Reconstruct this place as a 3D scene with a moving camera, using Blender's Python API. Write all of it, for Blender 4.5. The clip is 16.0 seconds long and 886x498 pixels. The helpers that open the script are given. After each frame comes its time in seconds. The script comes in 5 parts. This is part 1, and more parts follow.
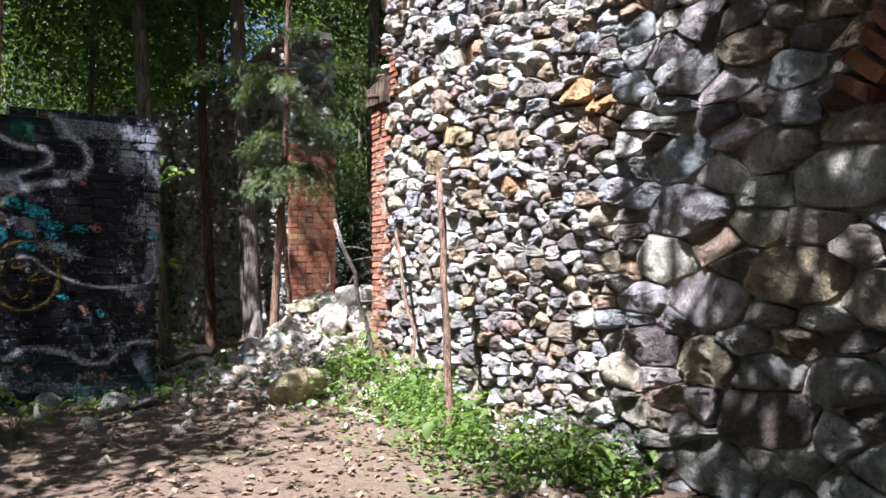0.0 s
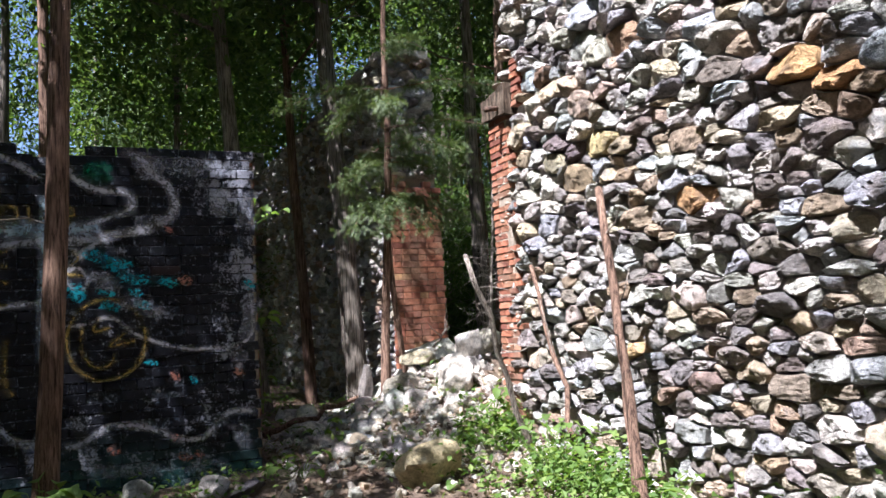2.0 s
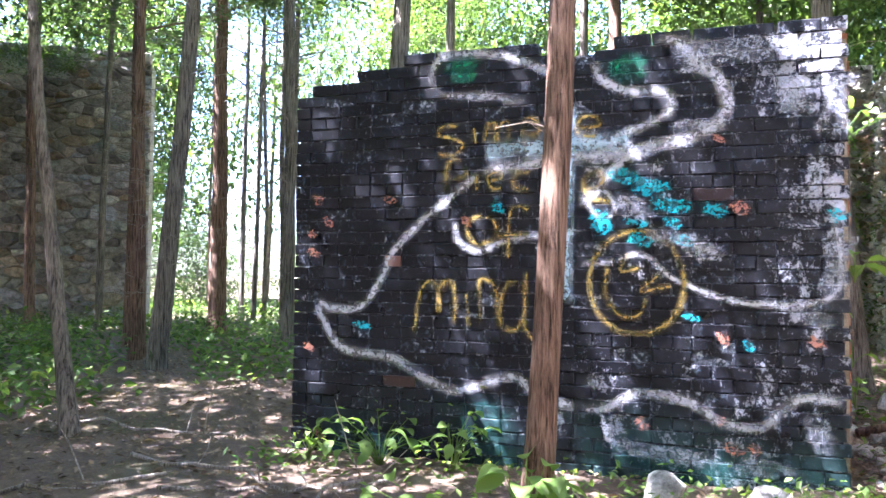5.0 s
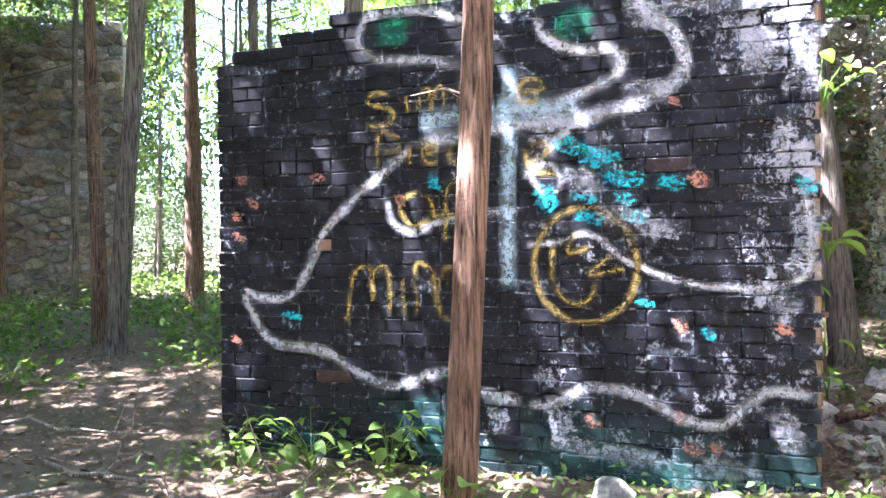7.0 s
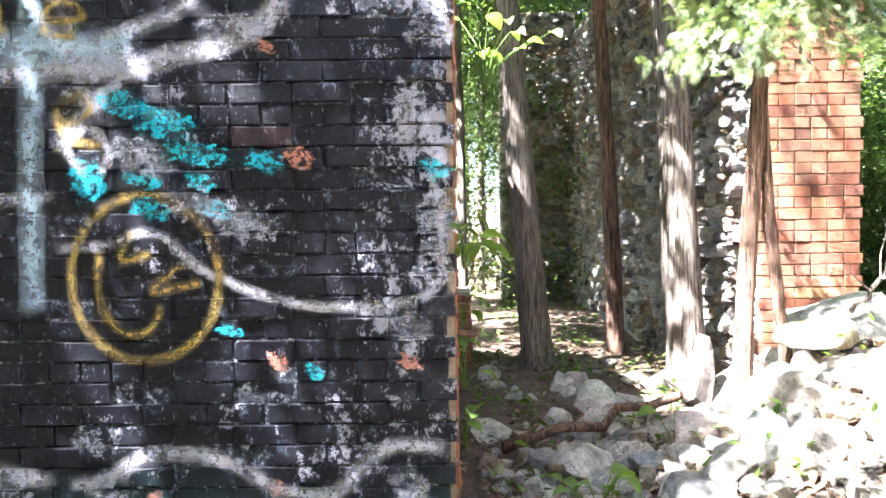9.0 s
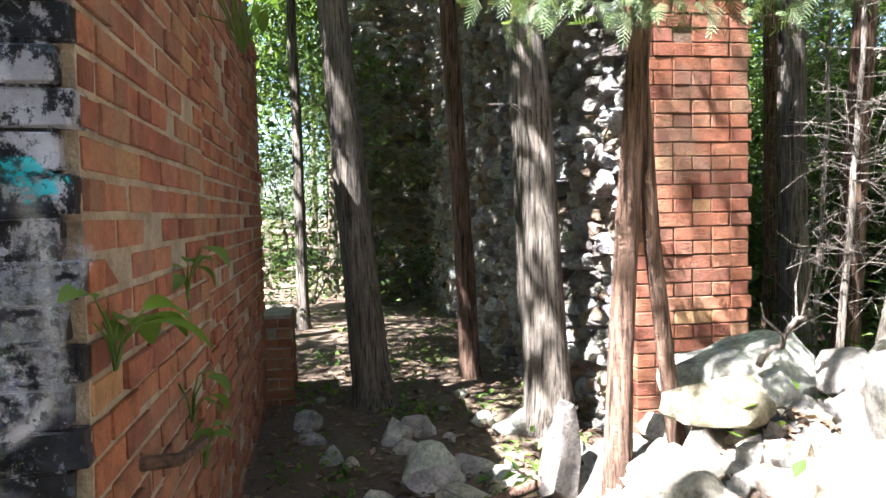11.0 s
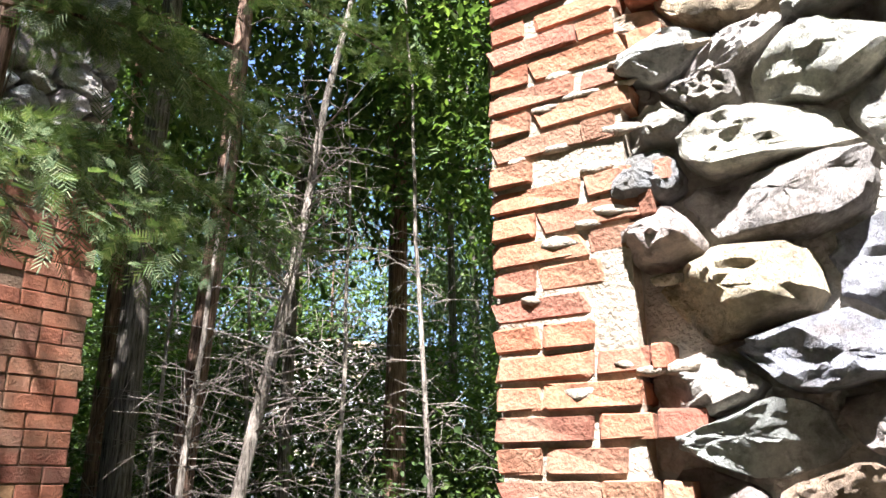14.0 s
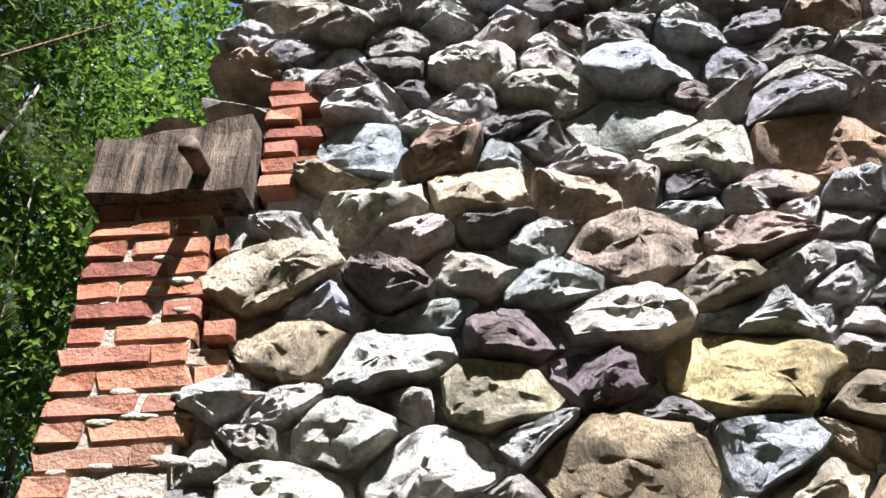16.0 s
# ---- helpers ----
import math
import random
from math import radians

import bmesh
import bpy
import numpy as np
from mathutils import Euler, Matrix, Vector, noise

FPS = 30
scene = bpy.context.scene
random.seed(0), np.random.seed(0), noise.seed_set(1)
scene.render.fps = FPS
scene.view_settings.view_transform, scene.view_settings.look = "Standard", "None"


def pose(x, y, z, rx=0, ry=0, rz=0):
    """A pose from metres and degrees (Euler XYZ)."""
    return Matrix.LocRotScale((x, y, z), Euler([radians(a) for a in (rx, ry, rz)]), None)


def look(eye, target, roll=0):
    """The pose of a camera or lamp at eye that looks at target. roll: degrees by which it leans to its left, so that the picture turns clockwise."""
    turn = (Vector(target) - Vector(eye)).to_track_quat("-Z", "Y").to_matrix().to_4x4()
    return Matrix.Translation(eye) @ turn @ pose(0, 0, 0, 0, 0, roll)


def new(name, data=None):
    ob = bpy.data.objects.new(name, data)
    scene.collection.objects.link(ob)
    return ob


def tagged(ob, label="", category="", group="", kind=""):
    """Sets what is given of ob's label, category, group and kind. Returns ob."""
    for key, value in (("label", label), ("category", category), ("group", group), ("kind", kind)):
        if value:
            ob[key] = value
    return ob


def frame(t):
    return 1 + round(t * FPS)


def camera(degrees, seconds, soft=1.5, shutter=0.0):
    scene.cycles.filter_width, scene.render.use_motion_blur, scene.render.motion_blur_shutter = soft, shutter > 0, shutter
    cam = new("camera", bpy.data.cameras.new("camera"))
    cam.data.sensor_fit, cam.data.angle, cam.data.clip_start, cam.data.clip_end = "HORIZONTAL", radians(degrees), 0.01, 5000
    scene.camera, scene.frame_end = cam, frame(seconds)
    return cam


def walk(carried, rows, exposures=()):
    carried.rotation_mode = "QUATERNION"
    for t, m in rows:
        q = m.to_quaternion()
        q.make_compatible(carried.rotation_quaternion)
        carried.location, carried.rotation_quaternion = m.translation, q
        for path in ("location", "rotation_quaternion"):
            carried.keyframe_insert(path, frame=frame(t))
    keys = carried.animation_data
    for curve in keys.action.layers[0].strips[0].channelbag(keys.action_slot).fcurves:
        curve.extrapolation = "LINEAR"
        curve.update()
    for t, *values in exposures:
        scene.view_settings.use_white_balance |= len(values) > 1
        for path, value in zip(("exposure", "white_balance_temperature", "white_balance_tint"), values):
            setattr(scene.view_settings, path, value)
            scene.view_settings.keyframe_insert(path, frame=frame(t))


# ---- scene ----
cam = camera(61.0, 16.0)
PATH = [
    (0, (-0.446, 0.277, 1.197), (0.563, 2.001, 1.281), -0.4),
    (0.5, (-0.489, 0.678, 1.213), (0.499, 2.412, 1.347), -1.0),
    (1, (-0.505, 0.979, 1.286), (0.555, 2.666, 1.462), -3.6),
    (1.5, (-0.422, 1.227, 1.275), (0.567, 2.947, 1.526), -4.4),
    (2, (-0.306, 1.507, 1.288), (0.516, 3.321, 1.47), -3.2),
    (2.5, (-0.208, 1.781, 1.244), (0.319, 3.709, 1.293), -4.0),
    (3, (-0.066, 2.178, 1.264), (0.121, 4.169, 1.313), -3.7),
    (3.5, (0.0, 2.401, 1.247), (-0.049, 4.399, 1.298), -2.4),
    (4, (0.084, 2.629, 1.245), (-0.208, 4.607, 1.273), -1.3),
    (4.5, (0.057, 2.886, 1.28), (-0.491, 4.809, 1.286), 0.3),
    (4.7, (0.037, 2.971, 1.272), (-0.596, 4.867, 1.349), 1.1),
    (6.8, (0.188, 3.527, 1.395), (-0.466, 5.417, 1.399), -0.9),
    (7, (0.262, 3.608, 1.388), (-0.393, 5.498, 1.37), -0.7),
    (7.5, (0.316, 3.928, 1.435), (-0.097, 5.881, 1.311), 0.1),
    (8, (0.424, 4.224, 1.43), (0.243, 6.213, 1.318), 1.3),
    (8.5, (0.55, 4.527, 1.437), (0.519, 6.525, 1.356), 0.1),
    (8.7, (0.638, 4.637, 1.417), (0.606, 6.636, 1.363), -0.5),
    (10.8, (1.156, 5.886, 1.565), (1.333, 7.876, 1.477), -1.8),
    (11, (1.188, 6.019, 1.554), (1.493, 7.993, 1.46), -1.2),
    (11.5, (1.251, 6.274, 1.547), (1.884, 8.171, 1.524), -0.7),
    (12, (1.33, 6.428, 1.548), (2.115, 8.266, 1.629), 0.0),
    (12.5, (1.388, 6.527, 1.552), (2.455, 8.208, 1.736), 0.3),
    (13, (1.42, 6.539, 1.565), (2.713, 8.034, 1.87), 0.7),
    (13.5, (1.457, 6.508, 1.575), (2.867, 7.853, 2.031), 1.2),
    (14, (1.462, 6.469, 1.62), (3.057, 7.522, 2.207), -0.1),
    (14.5, (1.468, 6.431, 1.672), (3.113, 7.218, 2.494), -0.9),
    (15, (1.456, 6.375, 1.723), (3.102, 6.945, 2.706), -0.2),
    (15.5, (1.406, 6.319, 1.751), (3.028, 6.648, 2.874), -0.2),
    (16, (1.288, 6.276, 1.762), (2.946, 6.342, 2.878), -2.1),
]
walk(cam, [(t, look(eye, target, roll)) for t, eye, target, roll in PATH],
     exposures=[(0, 2.25, 5550, 20), (2, 2.15, 5550, 20), (2.5, 2.1, 5500, 20), (3.0, 2.35, 5400, 24), (3.5, 3.35, 5450, 28), (4, 4.25, 5400, 28), (4.5, 4.85, 5400, 28), (7, 5.3, 5500, 26), (8.5, 5.2, 5700, 22), (11, 3.85, 5700, 16), (11.5, 3.6, 5750, 16), (12.5, 3.6, 5800, 16), (13.5, 3.35, 5750, 16), (14.5, 2.75, 5850, 16), (16, 2.4, 5600, 16)])

# ---- world, sun ----
SUN_DIR = Vector((-0.45, -0.24, 0.86)).normalized()
world = bpy.data.worlds.new("world")
scene.world = world
world.use_nodes = True
wn = world.node_tree.nodes
sky = wn.new("ShaderNodeTexSky")
sky.sky_type = 'NISHITA'
sky.sun_disc = False
sky.sun_elevation = math.asin(SUN_DIR.z)
sky.sun_rotation = math.atan2(SUN_DIR.x, SUN_DIR.y)
world.node_tree.links.new(sky.outputs[0], wn["Background"].inputs[0])
wn["Background"].inputs[1].default_value = 0.05
sun = new("sun", bpy.data.lights.new("sun", 'SUN'))
sun.data.energy = 5.0
sun.data.angle = radians(0.5)
sun.data.color = (1.0, 0.95, 0.86)
sun.matrix_world = look(SUN_DIR * 30, (0, 0, 0))


# ---- materials ----
def mat(name, rough=0.9):
    m = bpy.data.materials.new(name)
    m.use_nodes = True
    b = m.node_tree.nodes["Principled BSDF"]
    b.inputs["Roughness"].default_value = rough
    b.inputs["Specular IOR Level"].default_value = 0.25
    return m, m.node_tree, b


def node(nt, kind, **kw):
    n = nt.nodes.new("ShaderNode" + kind)
    for k, v in kw.items():
        n.inputs[k.replace("_", " ")].default_value = v
    return n


def where(nt, scale=(1, 1, 1)):
    """World position, scaled."""
    g = nt.nodes.new("ShaderNodeNewGeometry")
    m = nt.nodes.new("ShaderNodeMapping")
    m.inputs["Scale"].default_value = scale
    nt.links.new(g.outputs["Position"], m.inputs["Vector"])
    return m.outputs[0]


def noise_of(nt, vec, scale, detail=4.0, rough=0.6):
    n = node(nt, "TexNoise", Scale=scale, Detail=detail, Roughness=rough)
    nt.links.new(vec, n.inputs["Vector"])
    return n.outputs["Fac"]


def ramp(nt, fac, stops):
    r = nt.nodes.new("ShaderNodeValToRGB")
    e = r.color_ramp.elements
    while len(e) < len(stops):
        e.new(0.5)
    for el, (p, c) in zip(e, stops):
        el.position = p
        el.color = c if len(c) == 4 else (*c, 1)
    nt.links.new(fac, r.inputs[0])
    return r.outputs[0]


def mixc(nt, fac, a, b, mode='MIX'):
    m = nt.nodes.new("ShaderNodeMix")
    m.data_type, m.blend_type = 'RGBA', mode
    for sock, v in ((m.inputs[0], fac), (m.inputs[6], a), (m.inputs[7], b)):
        if isinstance(v, (int, float)):
            sock.default_value = v
        elif isinstance(v, tuple):
            sock.default_value = v if len(v) == 4 else (*v, 1)
        else:
            nt.links.new(v, sock)
    return m.outputs[2]


def bumped(nt, b, height, strength=0.6, dist=0.02):
    n = node(nt, "Bump", Strength=strength, Distance=dist)
    nt.links.new(height, n.inputs["Height"])
    nt.links.new(n.outputs[0], b.inputs["Normal"])


def grey(v):
    return (v, v, v)


def stone_material(name):
    """Field stone: each stone's own tint, lichen, stains and grain."""
    m, nt, b = mat(name, 0.9)
    a = nt.nodes.new("ShaderNodeAttribute")
    a.attribute_name = "tint"
    p = where(nt)
    n1 = noise_of(nt, p, 9, 6)
    n2 = noise_of(nt, p, 60, 5, 0.7)
    n3 = noise_of(nt, p, 3.1, 3)
    c = mixc(nt, 0.85, a.outputs["Color"], ramp(nt, n1, [(0.3, grey(0.32)), (0.5, grey(0.95)), (0.72, grey(1.4))]), 'MULTIPLY')
    c = mixc(nt, 0.7, c, ramp(nt, n2, [(0.3, grey(0.6)), (0.65, grey(1.2))]), 'MULTIPLY')
    c = mixc(nt, ramp(nt, n3, [(0.56, grey(0)), (0.7, grey(0.35))]), c, (0.40, 0.36, 0.28))
    n4 = noise_of(nt, p, 4.3, 5, 0.65)
    c = mixc(nt, ramp(nt, n4, [(0.58, grey(0)), (0.68, grey(0.6))]), c, (0.16, 0.125, 0.10))
    c = mixc(nt, ramp(nt, n4, [(0.30, grey(0.5)), (0.40, grey(0))]), c, (0.30, 0.33, 0.38))
    nt.links.new(c, b.inputs["Base Color"])
    n6 = noise_of(nt, p, 26, 8, 0.75)
    h = mixc(nt, 0.9, n1, mixc(nt, 0.25, n6, n2))
    c = mixc(nt, 0.6, c, ramp(nt, n6, [(0.34, grey(0.28)), (0.48, grey(1.0)), (0.7, grey(1.4))]), 'MULTIPLY')
    nt.links.new(c, b.inputs["Base Color"])
    nt.links.new(mixc(nt, 1.0, c, (1.04, 1.0, 0.92), 'MULTIPLY'), b.inputs["Base Color"])
    bumped(nt, b, h, 1.0, 0.075)
    return m


STONE = stone_material("field_stone")
ROCK = stone_material("rubble_rock")

MORTAR, nt, b = mat("lime_mortar")
p = where(nt)
n1, n2 = noise_of(nt, p, 6, 5), noise_of(nt, p, 70, 4)
nt.links.new(mixc(nt, 0.5, ramp(nt, n1, [(0.3, (0.32, 0.285, 0.235)), (0.6, (0.58, 0.54, 0.47))]), ramp(nt, n2, [(0.3, grey(0.4)), (0.7, grey(1.1))]), 'MULTIPLY'), b.inputs["Base Color"])
bumped(nt, b, n2, 0.9, 0.02)


def brick_material(name, joined):
    """Old red brick: shade by piece, soot, lime bloom and pitted faces."""
    m, nt, b = mat(name, 0.92)
    p = where(nt)
    if joined:
        r = nt.nodes.new("ShaderNodeNewGeometry").outputs["Random Per Island"]
    else:
        r = nt.nodes.new("ShaderNodeObjectInfo").outputs["Random"]
    c = ramp(nt, r, [(0.0, (0.15, 0.055, 0.036)), (0.25, (0.23, 0.085, 0.052)), (0.5, (0.29, 0.112, 0.06)), (0.78, (0.31, 0.135, 0.075)), (0.96, (0.24, 0.10, 0.066)), (1.0, (0.36, 0.21, 0.10))])
    n1, n2, n3 = noise_of(nt, p, 14, 6), noise_of(nt, p, 90, 4), noise_of(nt, p, 2.7, 4)
    c = mixc(nt, 0.8, c, ramp(nt, n1, [(0.28, grey(0.5)), (0.5, grey(1.0)), (0.75, grey(1.4))]), 'MULTIPLY')
    c = mixc(nt, ramp(nt, n3, [(0.47, grey(0)), (0.64, grey(0.5))]), c, (0.23, 0.165, 0.105))
    c = mixc(nt, 0.5, c, ramp(nt, n2, [(0.3, grey(0.55)), (0.6, grey(1.1))]), 'MULTIPLY')
    nt.links.new(c, b.inputs["Base Color"])
    bumped(nt, b, mixc(nt, 0.5, n1, n2), 0.9, 0.012)
    return m


BRICK, BRICK_FAR = brick_material("red_brick", False), brick_material("red_brick_joined", True)


def painted_material(name, joined):
    """Brick under many coats of black spray paint, flaked and streaked."""
    m, nt, b = mat(name, 0.42)
    b.inputs["Specular IOR Level"].default_value = 0.2
    p = where(nt)
    if joined:
        r = nt.nodes.new("ShaderNodeNewGeometry").outputs["Random Per Island"]
    else:
        r = nt.nodes.new("ShaderNodeObjectInfo").outputs["Random"]
    n1, n2, n3, n4 = noise_of(nt, p, 5, 5), noise_of(nt, p, 38, 6, 0.75), noise_of(nt, p, 1.4, 3), noise_of(nt, p, 16, 5, 0.7)
    c = ramp(nt, n1, [(0.3, (0.003, 0.003, 0.006)), (0.55, (0.008, 0.009, 0.013)), (0.75, (0.026, 0.028, 0.038))])
    c = mixc(nt, ramp(nt, n4, [(0.59, grey(0)), (0.66, grey(0.65))]), c, mixc(nt, n3, (0.012, 0.07, 0.10), (0.13, 0.125, 0.16)))
    n7 = noise_of(nt, where(nt, (1.4, 1, 0.7)), 31, 6, 0.75)
    c = mixc(nt, ramp(nt, n7, [(0.61, grey(0)), (0.66, grey(0.6))]), c, (0.22, 0.24, 0.29))
    sep = nt.nodes.new("ShaderNodeSeparateXYZ")
    nt.links.new(p, sep.inputs[0])
    # white flecks thicken towards +x: chipped paint plus highlights put into the colour
    side = node(nt, "MapRange", From_Min=-1.2, From_Max=0.8, To_Min=-0.04, To_Max=0.115)
    nt.links.new(sep.outputs["X"], side.inputs["Value"])
    streak = noise_of(nt, where(nt, (1.25, 1, 1.0)), 17, 7, 0.8)
    broad = noise_of(nt, p, 2.3, 2)
    k1 = nt.nodes.new("ShaderNodeMath")
    k1.operation = 'ADD'
    nt.links.new(streak, k1.inputs[0])
    nt.links.new(side.outputs[0], k1.inputs[1])
    k2 = node(nt, "Math")
    k2.operation = 'MULTIPLY_ADD'
    k2.inputs[1].default_value = 0.6
    nt.links.new(broad, k2.inputs[0])
    nt.links.new(k1.outputs[0], k2.inputs[2])
    c = mixc(nt, ramp(nt, k2.outputs[0], [(0.945, grey(0)), (1.02, grey(0.75))]), c, mixc(nt, n2, (0.24, 0.25, 0.31), (0.5, 0.51, 0.56)))
    c = mixc(nt, ramp(nt, r, [(0.9985, grey(0)), (0.999, grey(0.5))]), c, mixc(nt, n1, (0.36, 0.13, 0.08), (0.48, 0.30, 0.22)))
    low = node(nt, "MapRange", From_Min=0.62, From_Max=0.3)
    nt.links.new(sep.outputs["Z"], low.inputs["Value"])
    k = nt.nodes.new("ShaderNodeMath")
    k.operation = 'MULTIPLY'
    nt.links.new(low.outputs[0], k.inputs[0])
    nt.links.new(ramp(nt, n3, [(0.47, grey(0)), (0.6, grey(0.32))]), k.inputs[1])
    c = mixc(nt, k.outputs[0], c, mixc(nt, n1, (0.02, 0.10, 0.085), (0.06, 0.17, 0.16)))
    nt.links.new(c, b.inputs["Base Color"])
    nt.links.new(ramp(nt, n1, [(0.3, grey(0.26)), (0.7, grey(0.55))]), b.inputs["Roughness"])
    bumped(nt, b, mixc(nt, 0.6, n4, n2), 0.8, 0.012)
    return m


PAINTED, PAINTED_FAR = painted_material("painted_brick", False), painted_material("painted_brick_joined", True)
SIDE_MORTAR, nt, b = mat("tan_mortar")
p = where(nt)
n1, n2 = noise_of(nt, p, 8, 5), noise_of(nt, p, 80, 4)
nt.links.new(mixc(nt, 0.5, ramp(nt, n1, [(0.3, (0.20, 0.16, 0.115)), (0.65, (0.42, 0.355, 0.275))]), ramp(nt, n2, [(0.3, grey(0.5)), (0.7, grey(1.1))]), 'MULTIPLY'), b.inputs["Base Color"])
bumped(nt, b, mixc(nt, 0.5, n1, n2), 0.9, 0.02)
PIER_MORTAR, nt, b = mat("brown_mortar")
p = where(nt)
n1, n2 = noise_of(nt, p, 8, 5), noise_of(nt, p, 80, 4)
nt.links.new(mixc(nt, 0.5, ramp(nt, n1, [(0.3, (0.10, 0.065, 0.04)), (0.65, (0.24, 0.16, 0.105))]), ramp(nt, n2, [(0.3, grey(0.5)), (0.7, grey(1.1))]), 'MULTIPLY'), b.inputs["Base Color"])
bumped(nt, b, mixc(nt, 0.5, n1, n2), 0.9, 0.02)
# black joints; the pale end is white paint and painted-in highlights of brick edges
PAINTED_JOINT, nt, b = mat("painted_joint", 0.6)
n2 = noise_of(nt, where(nt), 30, 5, 0.7)
nt.links.new(ramp(nt, n2, [(0.44, (0.006, 0.006, 0.009)), (0.56, (0.04, 0.05, 0.065)), (0.67, (0.38, 0.41, 0.46))]), b.inputs["Base Color"])
bumped(nt, b, n2, 0.9, 0.02)


def spray_material(name, colour, cover=0.75, blot=False):
    """A coat of spray paint: soft edges across the stroke, thin over the joints."""
    m, nt, b = mat(name, 0.6)
    b.inputs["Base Color"].default_value = (*colour, 1)
    uv = nt.nodes.new("ShaderNodeUVMap")
    s = nt.nodes.new("ShaderNodeSeparateXYZ")
    nt.links.new(uv.outputs[0], s.inputs[0])
    edge = ramp(nt, s.outputs["Y"], [(0.0, grey(0)), (0.33, grey(0.75)), (0.5, grey(1)), (0.67, grey(0.75)), (1.0, grey(0))])
    ends = ramp(nt, s.outputs["X"], [(0.0, grey(0)), (0.04, grey(1)), (0.96, grey(1)), (1.0, grey(0))])
    p = where(nt)
    n1, n2 = noise_of(nt, p, 7, 4), noise_of(nt, p, 45, 5, 0.7)
    if blot:
        ends = ramp(nt, s.outputs["X"], [(0.0, grey(0)), (0.3, grey(0.8)), (0.5, grey(1)), (0.7, grey(0.8)), (1.0, grey(0))])
    f = mixc(nt, 1.0, edge, ends, 'MULTIPLY')
    if blot:
        n5 = noise_of(nt, where(nt, (1, 1, 1.8)), 27, 6, 0.78)
        f = mixc(nt, 1.0, f, ramp(nt, n5, [(0.38, grey(0.0)), (0.62, grey(1.5))]), 'MULTIPLY')
        f = ramp(nt, f, [(0.30, grey(0)), (0.40, grey(0.9))])
    f = mixc(nt, 1.0, f, ramp(nt, n1, [(0.3, grey(0.35 * cover)), (0.65, grey(cover))]), 'MULTIPLY')
    f = mixc(nt, 1.0, f, ramp(nt, n2, [(0.36, grey(0.15)), (0.52, grey(1))]), 'MULTIPLY')
    t, x = nt.nodes.new("ShaderNodeBsdfTransparent"), nt.nodes.new("ShaderNodeMixShader")
    nt.links.new(f, x.inputs[0])
    nt.links.new(t.outputs[0], x.inputs[1])
    nt.links.new(b.outputs[0], x.inputs[2])
    nt.links.new(x.outputs[0], nt.nodes["Material Output"].inputs[0])
    return m


WHITE_PAINT = spray_material("white_spray_paint", (0.62, 0.62, 0.66))
PALE_PAINT = spray_material("pale_blue_spray_paint", (0.42, 0.56, 0.64), 0.9)
GOLD_PAINT = spray_material("gold_spray_paint", (0.33, 0.24, 0.07), 0.95)
CYAN_PAINT = spray_material("cyan_spray_paint", (0.03, 0.46, 0.55), 1.0)
GREEN_PAINT = spray_material("green_spray_paint", (0.02, 0.22, 0.13), 1.0)
# scuffed white paint that also carries glare put into the colour
SCUFF_GLARE = spray_material("white_scuff_and_glare", (0.46, 0.48, 0.54), 0.6, True)
CYAN_BLOT = spray_material("cyan_flaked_paint", (0.03, 0.46, 0.55), 1.0, True)
TEAL_BLOT = spray_material("teal_faded_paint", (0.03, 0.13, 0.12), 0.55, True)
BARE_PAINT = spray_material("bare_brick_patch", (0.45, 0.21, 0.15), 1.0, True)


def bark_material(name, dark, light, streak=14.0):
    m, nt, b = mat(name, 0.95)
    p = where(nt, (1, 1, 0.07))
    q = where(nt)
    n1, n2, n3 = noise_of(nt, p, streak * 4.2, 6, 0.75), noise_of(nt, q, 2.2, 3), noise_of(nt, q, 70, 3)
    c = ramp(nt, n1, [(0.38, tuple(a * 0.6 for a in dark)), (0.5, tuple((a + d) / 2 for a, d in zip(dark, light))), (0.62, light)])
    c = mixc(nt, 0.7, c, ramp(nt, n2, [(0.3, grey(0.6)), (0.7, grey(1.3))]), 'MULTIPLY')
    nt.links.new(c, b.inputs["Base Color"])
    bumped(nt, b, mixc(nt, 0.25, n1, n3), 1.0, 0.03)
    return m


CEDAR_BARK = bark_material("cedar_bark", (0.055, 0.030, 0.020), (0.30, 0.19, 0.13))
GREY_BARK = bark_material("grey_bark", (0.055, 0.045, 0.036), (0.29, 0.25, 0.20))
DEAD_WOOD = bark_material("dead_wood", (0.14, 0.11, 0.085), (0.46, 0.40, 0.33), 20)
PLANK_WOOD = bark_material("weathered_plank", (0.10, 0.08, 0.06), (0.36, 0.30, 0.23), 9)


DARK_TIMBER = bark_material("rotten_timber", (0.035, 0.025, 0.017), (0.17, 0.125, 0.085), 8)


def leaf_material(name, stops, glow=0.45):
    m, nt, b = mat(name, 0.55)
    r = nt.nodes.new("ShaderNodeNewGeometry").outputs["Random Per Island"]
    c = ramp(nt, r, stops)
    nt.links.new(c, b.inputs["Base Color"])
    t, x = nt.nodes.new("ShaderNodeBsdfTranslucent"), nt.nodes.new("ShaderNodeMixShader")
    nt.links.new(mixc(nt, 1.0, c, (1.5, 1.6, 0.7), 'MULTIPLY'), t.inputs[0])
    x.inputs[0].default_value = glow
    nt.links.new(b.outputs[0], x.inputs[1])
    nt.links.new(t.outputs[0], x.inputs[2])
    nt.links.new(x.outputs[0], nt.nodes["Material Output"].inputs[0])
    return m


